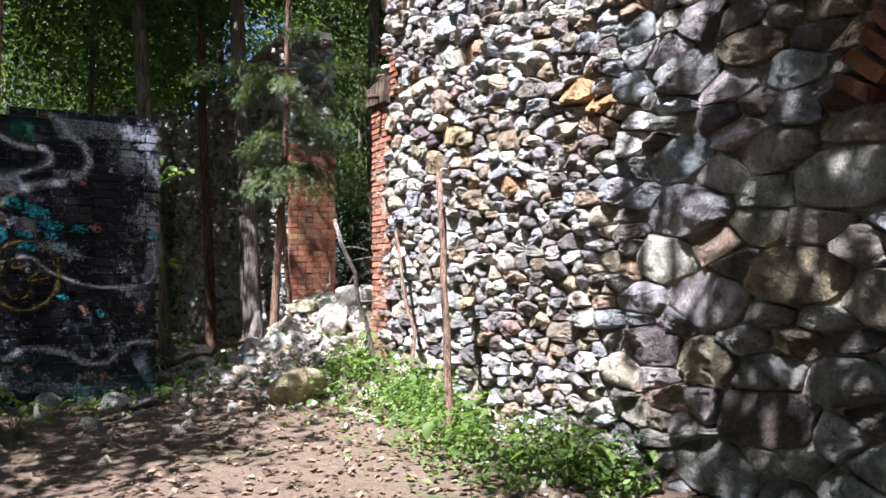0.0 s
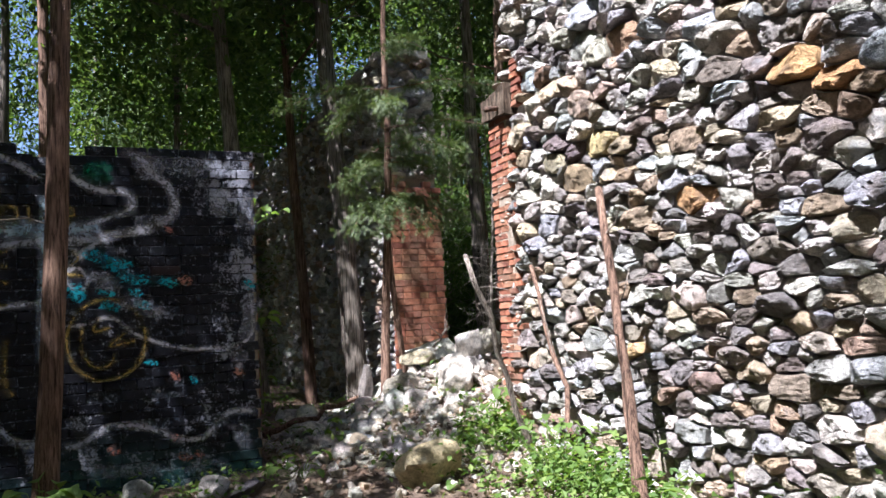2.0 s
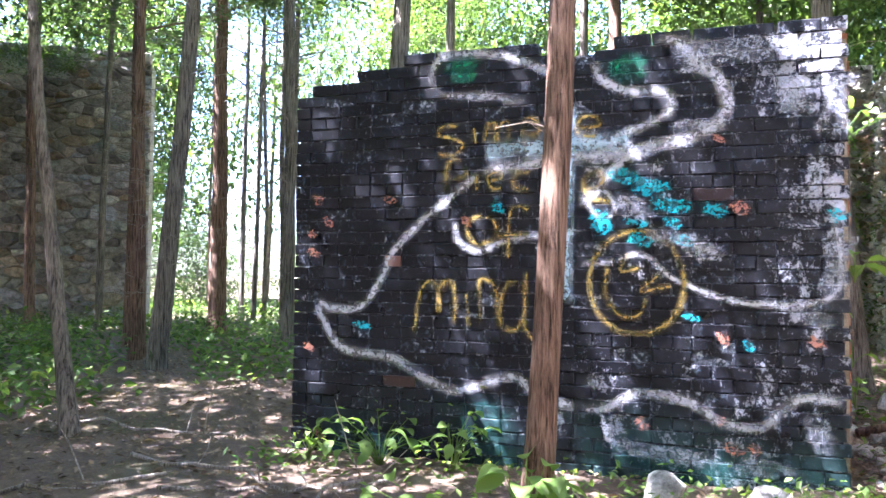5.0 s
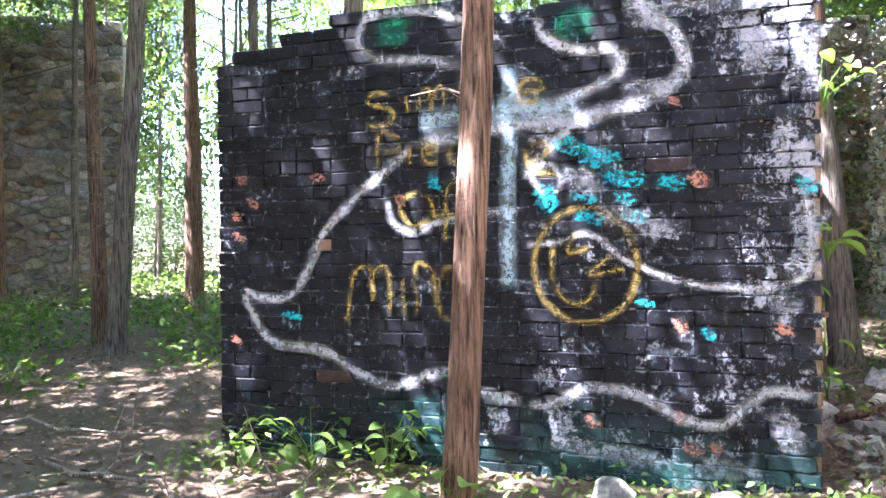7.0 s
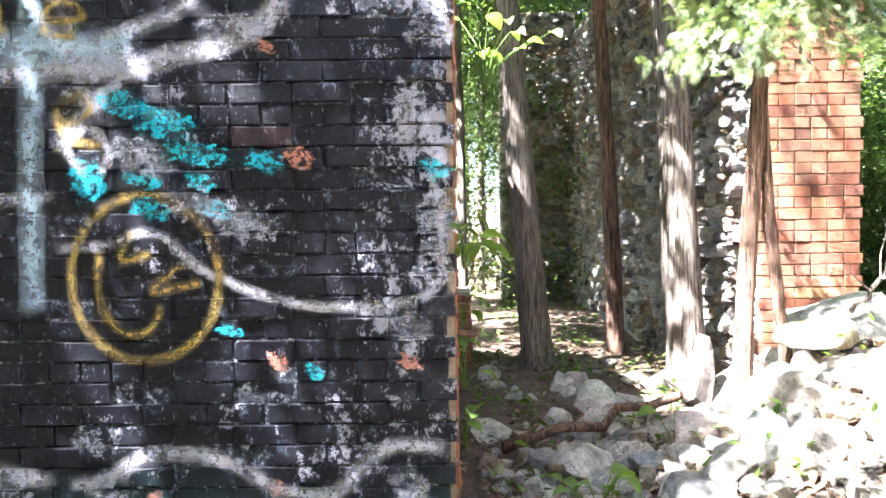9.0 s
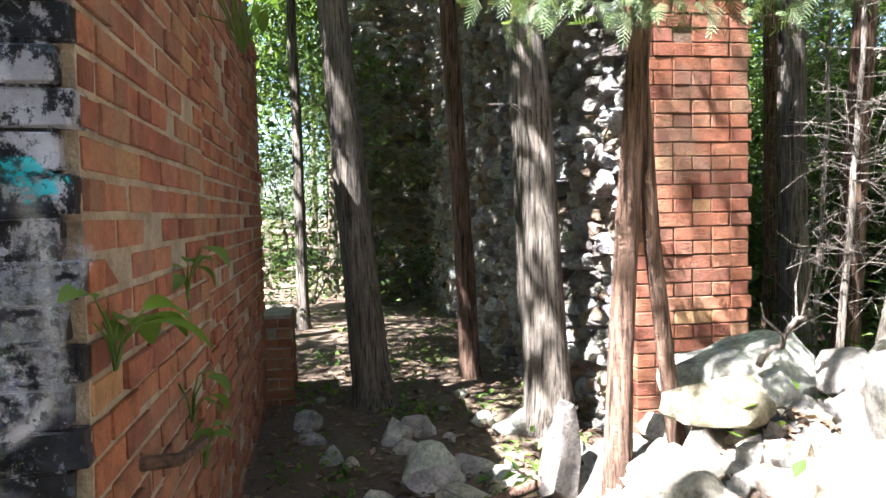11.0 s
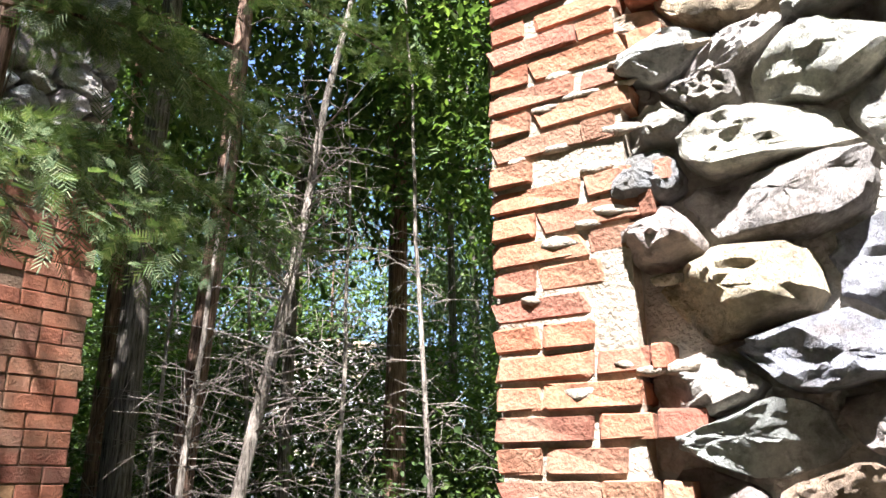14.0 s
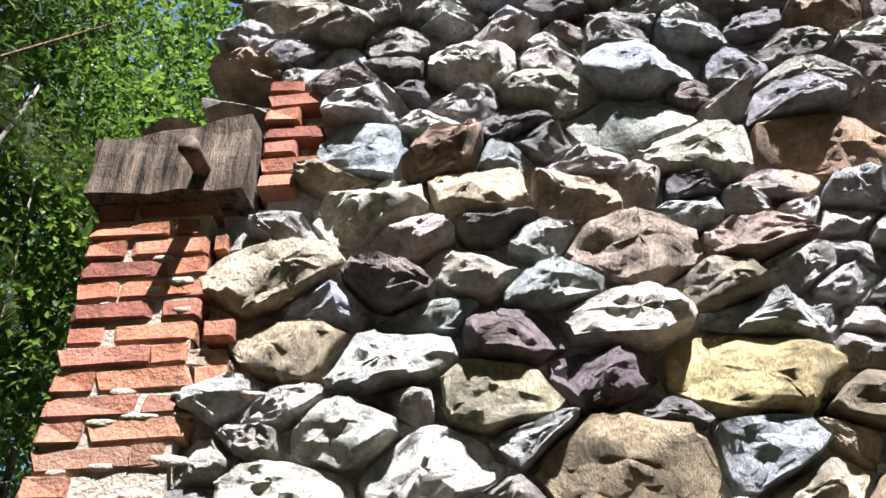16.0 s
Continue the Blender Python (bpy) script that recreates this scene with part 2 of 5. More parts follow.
LEAF = leaf_material("broad_leaf", [(0, (0.038, 0.066, 0.02)), (0.5, (0.065, 0.108, 0.033)), (1, (0.12, 0.165, 0.05))], 0.40)
NEEDLE = leaf_material("cedar_spray", [(0, (0.05, 0.08, 0.03)), (0.6, (0.095, 0.135, 0.058)), (1, (0.17, 0.19, 0.095))], 0.25)
HERB = leaf_material("herb_leaf", [(0, (0.06, 0.115, 0.025)), (0.5, (0.105, 0.175, 0.04)), (1, (0.20, 0.26, 0.075))])
LITTER = leaf_material("dead_leaf", [(0, (0.07, 0.045, 0.028)), (0.6, (0.16, 0.105, 0.07)), (1, (0.30, 0.21, 0.14))], 0.12)

SOIL, nt, b = mat("forest_soil", 1.0)
p = where(nt)
n1, n2, n3 = noise_of(nt, p, 1.1, 5), noise_of(nt, p, 22, 6, 0.7), noise_of(nt, p, 120, 3)
c = mixc(nt, n2, (0.06, 0.042, 0.03), (0.26, 0.19, 0.135))
c = mixc(nt, ramp(nt, n1, [(0.5, grey(0)), (0.68, grey(0.45))]), c, (0.06, 0.085, 0.025))
c = mixc(nt, 0.5, c, ramp(nt, n3, [(0.35, grey(0.5)), (0.65, grey(1.4))]), 'MULTIPLY')
nt.links.new(c, b.inputs["Base Color"])
bumped(nt, b, mixc(nt, 0.4, n2, n3), 1.0, 0.04)

RUST, nt, b = mat("rusted_iron", 0.8)
n1 = noise_of(nt, where(nt), 40, 5)
nt.links.new(ramp(nt, n1, [(0.35, (0.03, 0.02, 0.015)), (0.65, (0.12, 0.07, 0.045))]), b.inputs["Base Color"])
bumped(nt, b, n1, 0.6, 0.005)


# ---- builders ----



def mesh_of(name, verts, faces, material, tints=None, smooth=False, uvs=None):
    me = bpy.data.meshes.new(name)
    me.from_pydata([tuple(map(float, v)) for v in verts], [], [tuple(map(int, f)) for f in faces])
    me.materials.append(material)
    if tints is not None:
        a = me.color_attributes.new("tint", 'FLOAT_COLOR', 'POINT')
        t = np.asarray(tints, dtype=np.float32)
        a.data.foreach_set("color", np.hstack([t, np.ones((len(t), 1), np.float32)]).ravel())
    if uvs is not None:
        lay = me.uv_layers.new(name="UVMap")
        idx = np.empty(len(me.loops), dtype=np.int32)
        me.loops.foreach_get("vertex_index", idx)
        lay.data.foreach_set("uv", np.asarray(uvs, dtype=np.float32)[idx].ravel())
    if smooth:
        me.polygons.foreach_set("use_smooth", np.ones(len(me.polygons), dtype=bool))
    if smooth == "sharp":
        me.set_sharp_from_angle(angle=radians(32))
    return me


def piece(name, me, parent, label="", at=None):
    ob = new(name, me)
    ob.parent = parent
    if at is not None:
        ob.matrix_basis = at
    if label:
        tagged(ob, label)
    return ob


def thing(name, at, label, category, group="", kind=""):
    ob = new(name)
    ob.empty_display_size = 0.1
    ob.matrix_basis = at
    return tagged(ob, label, category, group, kind)


class Heap:
    """Gathers many small shapes for one mesh."""
    def __init__(self):
        self.v, self.f, self.t, self.n = [], [], [], 0

    def add(self, verts, faces, tint=None):
        verts = np.asarray(verts, dtype=float)
        self.v.append(verts)
        self.f += [tuple(i + self.n for i in f) for f in faces]
        if tint is not None:
            self.t.append(np.tile(np.asarray(tint, dtype=float), (len(verts), 1)))
        self.n += len(verts)

    def mesh(self, name, material, smooth=False):
        return mesh_of(name, np.vstack(self.v), self.f, material, np.vstack(self.t) if self.t else None, smooth)


def box(x0, x1, y0, y1, z0, z1):
    v = [(x, y, z) for z in (z0, z1) for x, y in ((x0, y0), (x1, y0), (x1, y1), (x0, y1))]
    return v, [(3, 2, 1, 0), (4, 5, 6, 7), (0, 1, 5, 4), (1, 2, 6, 5), (2, 3, 7, 6), (3, 0, 4, 7)]


def tube(points, radii, sides=8, rough=0.0, seed=0):
    """A closed tapered tube along a line, with uneven rings."""
    r = np.random.default_rng(seed)
    pts = [Vector(q) for q in points]
    verts, faces = [], []
    lobes = 1 + rough * r.uniform(-1, 1, sides)
    for i, q in enumerate(pts):
        d = (pts[min(i + 1, len(pts) - 1)] - pts[max(i - 1, 0)]).normalized()
        u = d.orthogonal().normalized() if abs(d.z) < 0.95 else Vector((1, 0, 0))
        u = (u - d * u.dot(d)).normalized()
        w = d.cross(u)
        for k in range(sides):
            a = 2 * math.pi * k / sides
            rad = radii[i] * lobes[k] * (1 + rough * 0.6 * r.uniform(-1, 1))
            verts.append(q + (u * math.cos(a) + w * math.sin(a)) * rad)
    for i in range(len(pts) - 1):
        for k in range(sides):
            k2 = (k + 1) % sides
            faces.append((i * sides + k, i * sides + k2, (i + 1) * sides + k2, (i + 1) * sides + k))
    faces.append(tuple(range(sides - 1, -1, -1)))
    faces.append(tuple((len(pts) - 1) * sides + k for k in range(sides)))
    return verts, faces


def ground_height(x, y):
    slope = 0.03 * min(max(y - 1.5, 0), 6.5)
    mound = 0.62 * math.exp(-((x - 3.0) / 1.05) ** 2 - ((y - 8.15) / 1.0) ** 2)
    spill = 0.16 * math.exp(-((x - 2.4) / 1.3) ** 2 - ((y - 7.2) / 1.8) ** 2)
    n = noise.noise((x * 0.5, y * 0.5, 0)) * 0.05 + noise.noise((x * 1.9, y * 1.9, 3)) * 0.025
    far = min(max((math.hypot(x, y - 5) - 14) / 30, 0), 1)
    return slope + mound + spill + n * (1 + 5 * far)


PALETTE = [(0.46, 0.455, 0.45), (0.58, 0.575, 0.57), (0.38, 0.385, 0.40), (0.44, 0.42, 0.39), (0.52, 0.49, 0.45), (0.34, 0.32, 0.31), (0.42, 0.44, 0.49), (0.62, 0.61, 0.60), (0.31, 0.29, 0.285), (0.43, 0.36, 0.28), (0.24, 0.215, 0.20), (0.20, 0.19, 0.20), (0.36, 0.28, 0.21), (0.48, 0.44, 0.37)]
ORANGE, DARK, BLUE, TAN, RED, PALE = (0.46, 0.29, 0.15), (0.17, 0.145, 0.15), (0.36, 0.39, 0.44), (0.50, 0.43, 0.32), (0.36, 0.28, 0.25), (0.62, 0.59, 0.54)
GREY, YELLOW, BROWN = (0.44, 0.43, 0.41), (0.50, 0.40, 0.22), (0.33, 0.24, 0.17)


def clip_cell(poly, px, py, c):
    """The part of a convex polygon with x * px + y * py <= c."""
    out = []
    for i in range(len(poly)):
        a, b2 = poly[i], poly[(i + 1) % len(poly)]
        da, db = a[0] * px + a[1] * py - c, b2[0] * px + b2[1] * py - c
        if da <= 0:
            out.append(a)
        if da * db < 0:
            s = da / (da - db)
            out.append((a[0] + s * (b2[0] - a[0]), a[1] + s * (b2[1] - a[1])))
    return out


def rubble_cells(u0, u1, v0, v1, size_at, fixed=(), seed=1, squash=0.54):
    """Irregular stones that fill a wall's face: wider than high, of mixed size."""
    r = np.random.default_rng(seed)
    sites = [(u, v / squash, s, t) for u, v, s, t in fixed]
    near = np.array([(a, c, s) for a, c, s, _ in sites] or [(-99.0, -99.0, 0.1)])
    fails = 0
    while fails < 300:
        u, v = r.uniform(u0, u1), r.uniform(v0, v1) / squash
        s = size_at(u, v * squash) * r.choice([0.46, 0.68, 0.95, 1.3], p=[0.24, 0.34, 0.28, 0.14])
        if ((near[:, 0] - u) ** 2 + (near[:, 1] - v) ** 2 > (0.52 * (s + near[:, 2])) ** 2).all():
            sites.append((u, v, s, None))
            near = np.vstack([near, (u, v, s)])
            fails = 0
        else:
            fails += 1
    P = np.array([(a, c) for a, c, _, _ in sites])
    S = np.array([s for _, _, s, _ in sites])
    cells = []
    for i, (a, c, s, t) in enumerate(sites):
        poly = [(u0, v0 / squash), (u1, v0 / squash), (u1, v1 / squash), (u0, v1 / squash)]
        d2 = ((P - P[i]) ** 2).sum(1)
        for j in np.argsort(d2)[1:22]:
            dx, dy = P[j] - P[i]
            q = (P[j] ** 2).sum() - (P[i] ** 2).sum() - (S[j] ** 2 - S[i] ** 2) * 0.27
            poly = clip_cell(poly, 2 * dx, 2 * dy, q)
            if len(poly) < 3:
                break
        if len(poly) >= 3:
            poly = [(x, y * squash) for x, y in poly]
            w = max(x for x, _ in poly) - min(x for x, _ in poly)
            h = max(y for _, y in poly) - min(y for _, y in poly)
            if w > 0.03 and h > 0.025:
                cells.append((poly, t))
    return cells


def stone_shape(poly, r, gap=0.007, bulge=0.10, fine=True):
    """One stone: a rounded cell with a bulging, broken face. u, v in the wall's plane, w out of it."""
    q = np.array(poly)
    c = q.mean(0)
    # cut corners, then divide long edges
    ring = []
    for i in range(len(q)):
        a, b2 = q[i], q[(i + 1) % len(q)]
        ring += [a + (b2 - a) * r.uniform(0.1, 0.25), a + (b2 - a) * (1 - r.uniform(0.1, 0.25))]
    ring = np.array(ring)
    if fine:
        mid = (ring + np.roll(ring, -1, 0)) / 2
        ring = np.stack([ring, mid], 1).reshape(-1, 2)
    d = ring - c
    L = np.linalg.norm(d, axis=1, keepdims=True)
    size = L.mean()
    ring = c + d * np.clip(1 - gap / np.maximum(L, 1e-4), 0.4, 1) * (1 + r.uniform(-0.05, 0.03, (len(ring), 1)))
    out = min(bulge, size * 1.1) * r.uniform(0.65, 1.25)
    power = r.uniform(3.0, 6.0)
    planes = [(r.uniform(0.7, 1.05), r.normal(0, 0.5 * out / size, 2)) for _ in range(3)]
    scales = [1.0, 1.0, 0.97, 0.90, 0.79, 0.66, 0.52, 0.37, 0.2] if fine else [1.0, 1.0, 0.8, 0.4]
    verts, faces, n = [], [], len(ring)
    off = r.uniform(0, 60)

    def lift(g, q):
        z = out * (1 - q ** power) ** (1 / power) if q < 1 else out * 0.06
        for h0, slope in planes:
            z = min(z, max(out * h0 + float((g - c) @ slope), out * 0.12))
        e = Vector((g[0] * 0.75, g[1] * 1.35, off))
        ridge = abs(noise.noise(e * (3.2 / size))) + 0.5 * abs(noise.noise(e * (7.5 / size)))
        return z + out * (0.14 * noise.noise(e * (1.8 / size)) + 0.08 * (0.25 - ridge) + 0.10 * noise.noise(e * (4.5 / size)) + 0.08 * noise.noise(e * (12 / size)))
    for k, q in enumerate(scales):
        for i in range(n):
            g = c + (ring[i] - c) * q
            if 1 < k:
                g = g + r.normal(0, size * 0.015, 2)
            verts.append((g[0], g[1], -0.07 if k == 0 else lift(g, q)))
    for k in range(len(scales) - 1):
        for i in range(n):
            j = (i + 1) % n
            faces.append((k * n + i, k * n + j, (k + 1) * n + j, (k + 1) * n + i))
    verts.append((c[0], c[1], lift(c, 0.0)))
    t = (len(scales) - 1) * n
    faces += [(t + i, t + (i + 1) % n, len(verts) - 1) for i in range(n)]
    return np.array(verts), faces


def tint_of(r, t=None):
    base = np.array(t if t is not None else PALETTE[r.integers(len(PALETTE))])
    return np.clip(base * r.uniform(0.8, 1.2) * (1 + r.uniform(-0.05, 0.05, 3)), 0.02, 0.8)


def to_wall(origin, du, dn):
    """Maps u, v, w of a wall's face to the world: u along du, v up, w along dn."""
    o, du, dn = np.array(origin), np.array(du), np.array(dn)
    return lambda q: o + q[:, :1] * du + q[:, 1:2] * np.array((0, 0, 1.0)) + q[:, 2:3] * dn


def stone_face(parent, cells, place, picked=lambda u, v: False, seed=3, fine=True, bulge=0.10):
    r = np.random.default_rng(seed)
    heap, count = Heap(), 0
    flip = np.linalg.det(np.stack([place(np.eye(3))[i] - place(np.zeros((1, 3)))[0] for i in range(3)])) < 0
    for poly, t in cells:
        v, f = stone_shape(poly, r, fine=fine, bulge=bulge)
        c = np.mean(poly, axis=0)
        v = place(v)
        if flip:
            f = [tuple(reversed(k)) for k in f]
        tint = tint_of(r, t)
        if count < 300 and picked(*c):
            piece("stone", mesh_of("stone", v, f, STONE, np.tile(tint, (len(v), 1)), "sharp"), parent)
            count += 1
        else:
            heap.add(v, f, tint)
    if heap.v:
        tagged(piece("stonework", heap.mesh("stonework", STONE, "sharp"), parent, "grey field stones laid in lime mortar"), kind="stuff")


def brick_meshes(material, tag, wear=0.055, edge=0.07):
    """Worn bricks of unit size: chipped corners and uneven faces, x long, y deep, z high."""
    out = []
    r = np.random.default_rng(5)
    for k in range(7):
        bm = bmesh.new()
        bmesh.ops.create_cube(bm, size=1.0)
        bmesh.ops.bevel(bm, geom=bm.edges[:], offset=edge, segments=1, affect='EDGES')
        for v in bm.verts:
            v.co += Vector(r.uniform(-1, 1, 3)) * wear
        me = bpy.data.meshes.new("brick_" + tag)
        bm.to_mesh(me)
        bm.free()
        me.materials.append(material)
        out.append(me)
    return out


def brick_face(parent, place, u0, u1, z0, top_at, meshes, far_material, picked, left_at=None, right_at=None, course=0.067, gone=0.02, uneven=0.008, seed=8, limit=300, headers=2, depth=0.1, joint=0.012):
    """Courses of bricks on a wall's face, stretchers and headers in turn."""
    r = np.random.default_rng(seed)
    heap, count, k, z = Heap(), 0, 0, z0
    base = [(np.array([v.co[:] for v in me.vertices]), [tuple(q.vertices) for q in me.polygons]) for me in meshes]
    o = place(np.zeros((1, 3)))[0]
    du, dn = place(np.array([[1.0, 0, 0]]))[0] - o, place(np.array([[0, 0, 1.0]]))[0] - o
    while z < z0 + 9:
        a, e = (left_at(k, z) if left_at else u0), (right_at(k, z) if right_at else u1)
        u = a - (0.0 if not k % 2 or headers < 3 else 0.1065)
        row, n = 0, k
        while u < e - 0.02:
            L = (0.1065 if not n % 2 else 0.213) if headers < 3 else (0.213 if k % headers else 0.1065)
            n += 1
            w = min(u + L, e) - max(u, a)
            m = max(u, a) + w / 2
            u += L
            if w < 0.035:
                continue
            if z + course > top_at(m):
                continue
            row = 1
            if r.random() < gone:
                continue
            out = r.normal(0, uneven)
            i = int(r.integers(len(meshes)))
            size = np.array([w - joint, depth, course - joint + r.normal(0, 0.0012)])
            mid = o + du * m + np.array([0, 0, z + course / 2]) + dn * (out - depth / 2)
            if count < limit and picked(m, z):
                rot = Matrix((du, -dn, (0, 0, 1))).transposed().to_4x4()
                ob = piece("brick", meshes[i], parent, at=Matrix.Translation(mid) @ rot @ Matrix.Diagonal((*size, 1)))
                count += 1
            else:
                v = base[i][0] * size
                heap.add(mid + v[:, :1] * du - v[:, 1:2] * dn + v[:, 2:3] * np.array((0, 0, 1.0)), base[i][1])
        if not row and z > z0 + 0.3:
            break
        z += course
        k += 1
    if heap.v:
        tagged(piece("brickwork", heap.mesh("brickwork", far_material), parent, "weathered brick courses"), kind="stuff")


def rock_mesh(name, size, seed, material=ROCK, tint=None, sub=2):
    """A broken boulder: a ball cut flat on many sides and roughened."""
    r = np.random.default_rng(seed)
    bm = bmesh.new()
    bmesh.ops.create_icosphere(bm, subdivisions=sub, radius=1.0)
    v = np.array([q.co[:] for q in bm.verts])
    for _ in range(11):
        nrm = r.normal(0, 1, 3)
        nrm /= np.linalg.norm(nrm)
        d = r.uniform(0.42, 0.85)
        over = np.maximum(v @ nrm - d, 0)
        v = v - over[:, None] * nrm * 0.95
    rough = np.array([[0.10 * noise.noise(Vector(q) * 2.3 + Vector((seed, 0, 0))) + 0.05 * noise.noise(Vector(q) * 6 + Vector((0, seed, 0)))] for q in v])
    v = v * (1 + rough + r.normal(0, 0.012, (len(v), 1))) * np.array(size)
    f = [tuple(q.index for q in p2.verts) for p2 in bm.faces]
    bm.free()
    return mesh_of(name, v, f, material, np.tile(tint_of(r, tint), (len(v), 1)), "sharp")


def leaves(centres, sizes, r, flat=0.5, slim=0.55, droop=0.0):
    """Folded leaf blades, four corners each, turned at random."""
    n = len(centres)
    a = r.uniform(0, 2 * math.pi, n)
    up = r.normal(0, flat, n) - droop
    d = np.stack([np.cos(a) * np.cos(up), np.sin(a) * np.cos(up), np.sin(up)], 1)
    s = np.stack([-np.sin(a), np.cos(a), r.normal(0, flat, n)], 1)
    s /= np.linalg.norm(s, axis=1, keepdims=True)
    nrm = np.cross(d, s)
    L = np.asarray(sizes)[:, None]
    c = np.asarray(centres)
    v = np.stack([c - d * L * 0.5, c + s * L * slim * 0.5 + nrm * L * 0.10, c + d * L * 0.5, c - s * L * slim * 0.5 + nrm * L * 0.10], 1).reshape(-1, 3)
    f = [(4 * i + a2, 4 * i + b2, 4 * i + c2) for i in range(n) for a2, b2, c2 in ((0, 1, 2), (0, 2, 3))]
    return v, f


def leaf_mesh(name, centres, sizes, r, material, **kw):
    v, f = leaves(centres, sizes, r, **kw)
    return mesh_of(name, v, f, material)


def crown_mesh(name, radius, height, clumps, per, size, material, seed, shape=1.0, **kw):
    """A crown of many small clumps of leaves with gaps between; its foot at z = 0."""
    r = np.random.default_rng(seed)
    pts = []
    for _ in range(clumps):
        h = r.uniform(0, 1)
        wide = radius * (0.35 + 0.75 * math.sin(math.pi * (0.12 + 0.8 * h)) ** 0.8) * shape
        a, q = r.uniform(0, 2 * math.pi), math.sqrt(r.uniform(0.05, 1))
        c = np.array([math.cos(a) * q * wide, math.sin(a) * q * wide, h * height])
        pts.append(c + r.normal(0, 1, (per, 3)) * np.array([0.34, 0.34, 0.17]) * r.uniform(0.6, 1.3) * radius / 2.2)
    pts = np.vstack(pts)
    return leaf_mesh(name, pts, size * r.uniform(0.6, 1.3, len(pts)), r, material, **kw)


CROWNS = [crown_mesh("crown_broad", 2.3, 5.0, 125, 60, 0.14, LEAF, s) for s in (1, 2, 3)]
THICK = crown_mesh("crown_thick", 2.4, 5.0, 230, 70, 0.15, LEAF, 9)
CEDARS = [crown_mesh("crown_cedar", 1.7, 5.0, 100, 70, 0.16, NEEDLE, s, slim=0.16, droop=0.25) for s in (4, 5)]
BOUGHS = [crown_mesh("crown_low", 2.8, 4.2, 130, 75, 0.11, LEAF, s) for s in (6, 7)]


def tree(x, y, height, radius, label, bark=CEDAR_BARK, lean=(0, 0), crown=None, crown_at=0.5, scale=1.0, dead=0, fork=False, group="", seed=0, foot=None, low=1.2, reach=1.0):
    """A tree: tapered uneven trunk with root flare, limbs, dead twigs, and a crown of leaves."""
    r = np.random.default_rng(100 + seed)
    z0 = ground_height(x, y) - 0.12 if foot is None else foot
    ob = thing("tree", pose(x, y, z0), label, "tree", group)
    zs = np.concatenate([[0, 0.12, 0.3, 0.6], np.linspace(1.0, height, 13)])
    wob = np.cumsum(r.normal(0, 0.022, (len(zs), 2)), 0) * 0.6
    wob -= wob[0]
    pts = [(lean[0] * z / height + w[0] * min(z, 3) / 3, lean[1] * z / height + w[1] * min(z, 3) / 3, z) for z, w in zip(zs, wob)]
    rad = [radius * (1 - 0.72 * z / height) * (1.55 if z == 0 else 1.25 if z < 0.2 else 1.08 if z < 0.4 else 1) for z in zs]
    v, f = tube(pts, rad, 12, 0.10, seed)
    piece("trunk", mesh_of("trunk", v, f, bark, smooth=True), ob)

    def on_trunk(z):
        return Vector([np.interp(z, zs, [q[k] for q in pts]) for k in range(3)])
    for k in range(7 if crown is not None else 0):
        z = r.uniform(0.45, 0.95) * height
        a, L = r.uniform(0, 2 * math.pi), r.uniform(0.8, 1.9) * (1.2 - z / height) * 1.6
        p0 = on_trunk(z)
        p1 = p0 + Vector((math.cos(a) * L * 0.55, math.sin(a) * L * 0.55, L * 0.22))
        p2 = p0 + Vector((math.cos(a + 0.2) * L, math.sin(a + 0.2) * L, L * 0.5))
        piece("limb", mesh_of("limb", *tube([p0, p1, p2], [radius * 0.3, radius * 0.2, radius * 0.06], 5, 0.1, k), bark, smooth=True), ob)
    if dead:
        twig = Heap()
        for k in range(dead):
            z = r.uniform(low, height * 0.62)
            a, L = r.uniform(0, 2 * math.pi), r.uniform(0.3, 1.0) * reach
            p0 = on_trunk(z)
            sag = r.uniform(-0.25, 0.25)
            p1 = p0 + Vector((math.cos(a) * L * 0.5, math.sin(a) * L * 0.5, sag * L * 0.3 + 0.05))
            p2 = p0 + Vector((math.cos(a + r.normal(0, 0.2)) * L, math.sin(a) * L, sag * L))
            twig.add(*tube([p0, p1, p2], [0.003 + 0.004 * reach, 0.002 + 0.002 * reach, 0.0012], 4))
            for _ in range(3):
                q = p1.lerp(p2, r.uniform(-0.5, 0.8))
                e = q + Vector(r.normal(0, 0.14, 3))
                twig.add(*tube([q, (q + e) / 2 + Vector(r.normal(0, 0.015, 3)), e], [0.0035, 0.0025, 0.001], 3))
        tagged(piece("dead_branch_tangle", twig.mesh("dead_branch_tangle", DEAD_WOOD, True), ob, "bare grey dead twigs"), kind="stuff")
    if fork:
        q = [on_trunk(0.1) + Vector((0.24, -0.02, 0)), on_trunk(0.5) + Vector((0.17, -0.02, 0)), on_trunk(1.0) + Vector((0.09, -0.01, 0)), on_trunk(1.55) + Vector((0.02, 0.0, 0)), on_trunk(2.2)]
        piece("second_stem", mesh_of("second_stem", *tube(q, [radius * 0.85, radius * 0.72, radius * 0.66, radius * 0.55, radius * 0.3], 8, 0.1, 3), bark, smooth=True), ob)
    if crown is not None:
        top = on_trunk(height * crown_at)
        piece("crown", crown, ob, "", Matrix.Translation(top) @ Matrix.Rotation(r.uniform(0, 6.28), 4, 'Z') @ Matrix.Diagonal((scale, scale, scale * height * (1 - crown_at) / 4.6, 1)))
    return ob


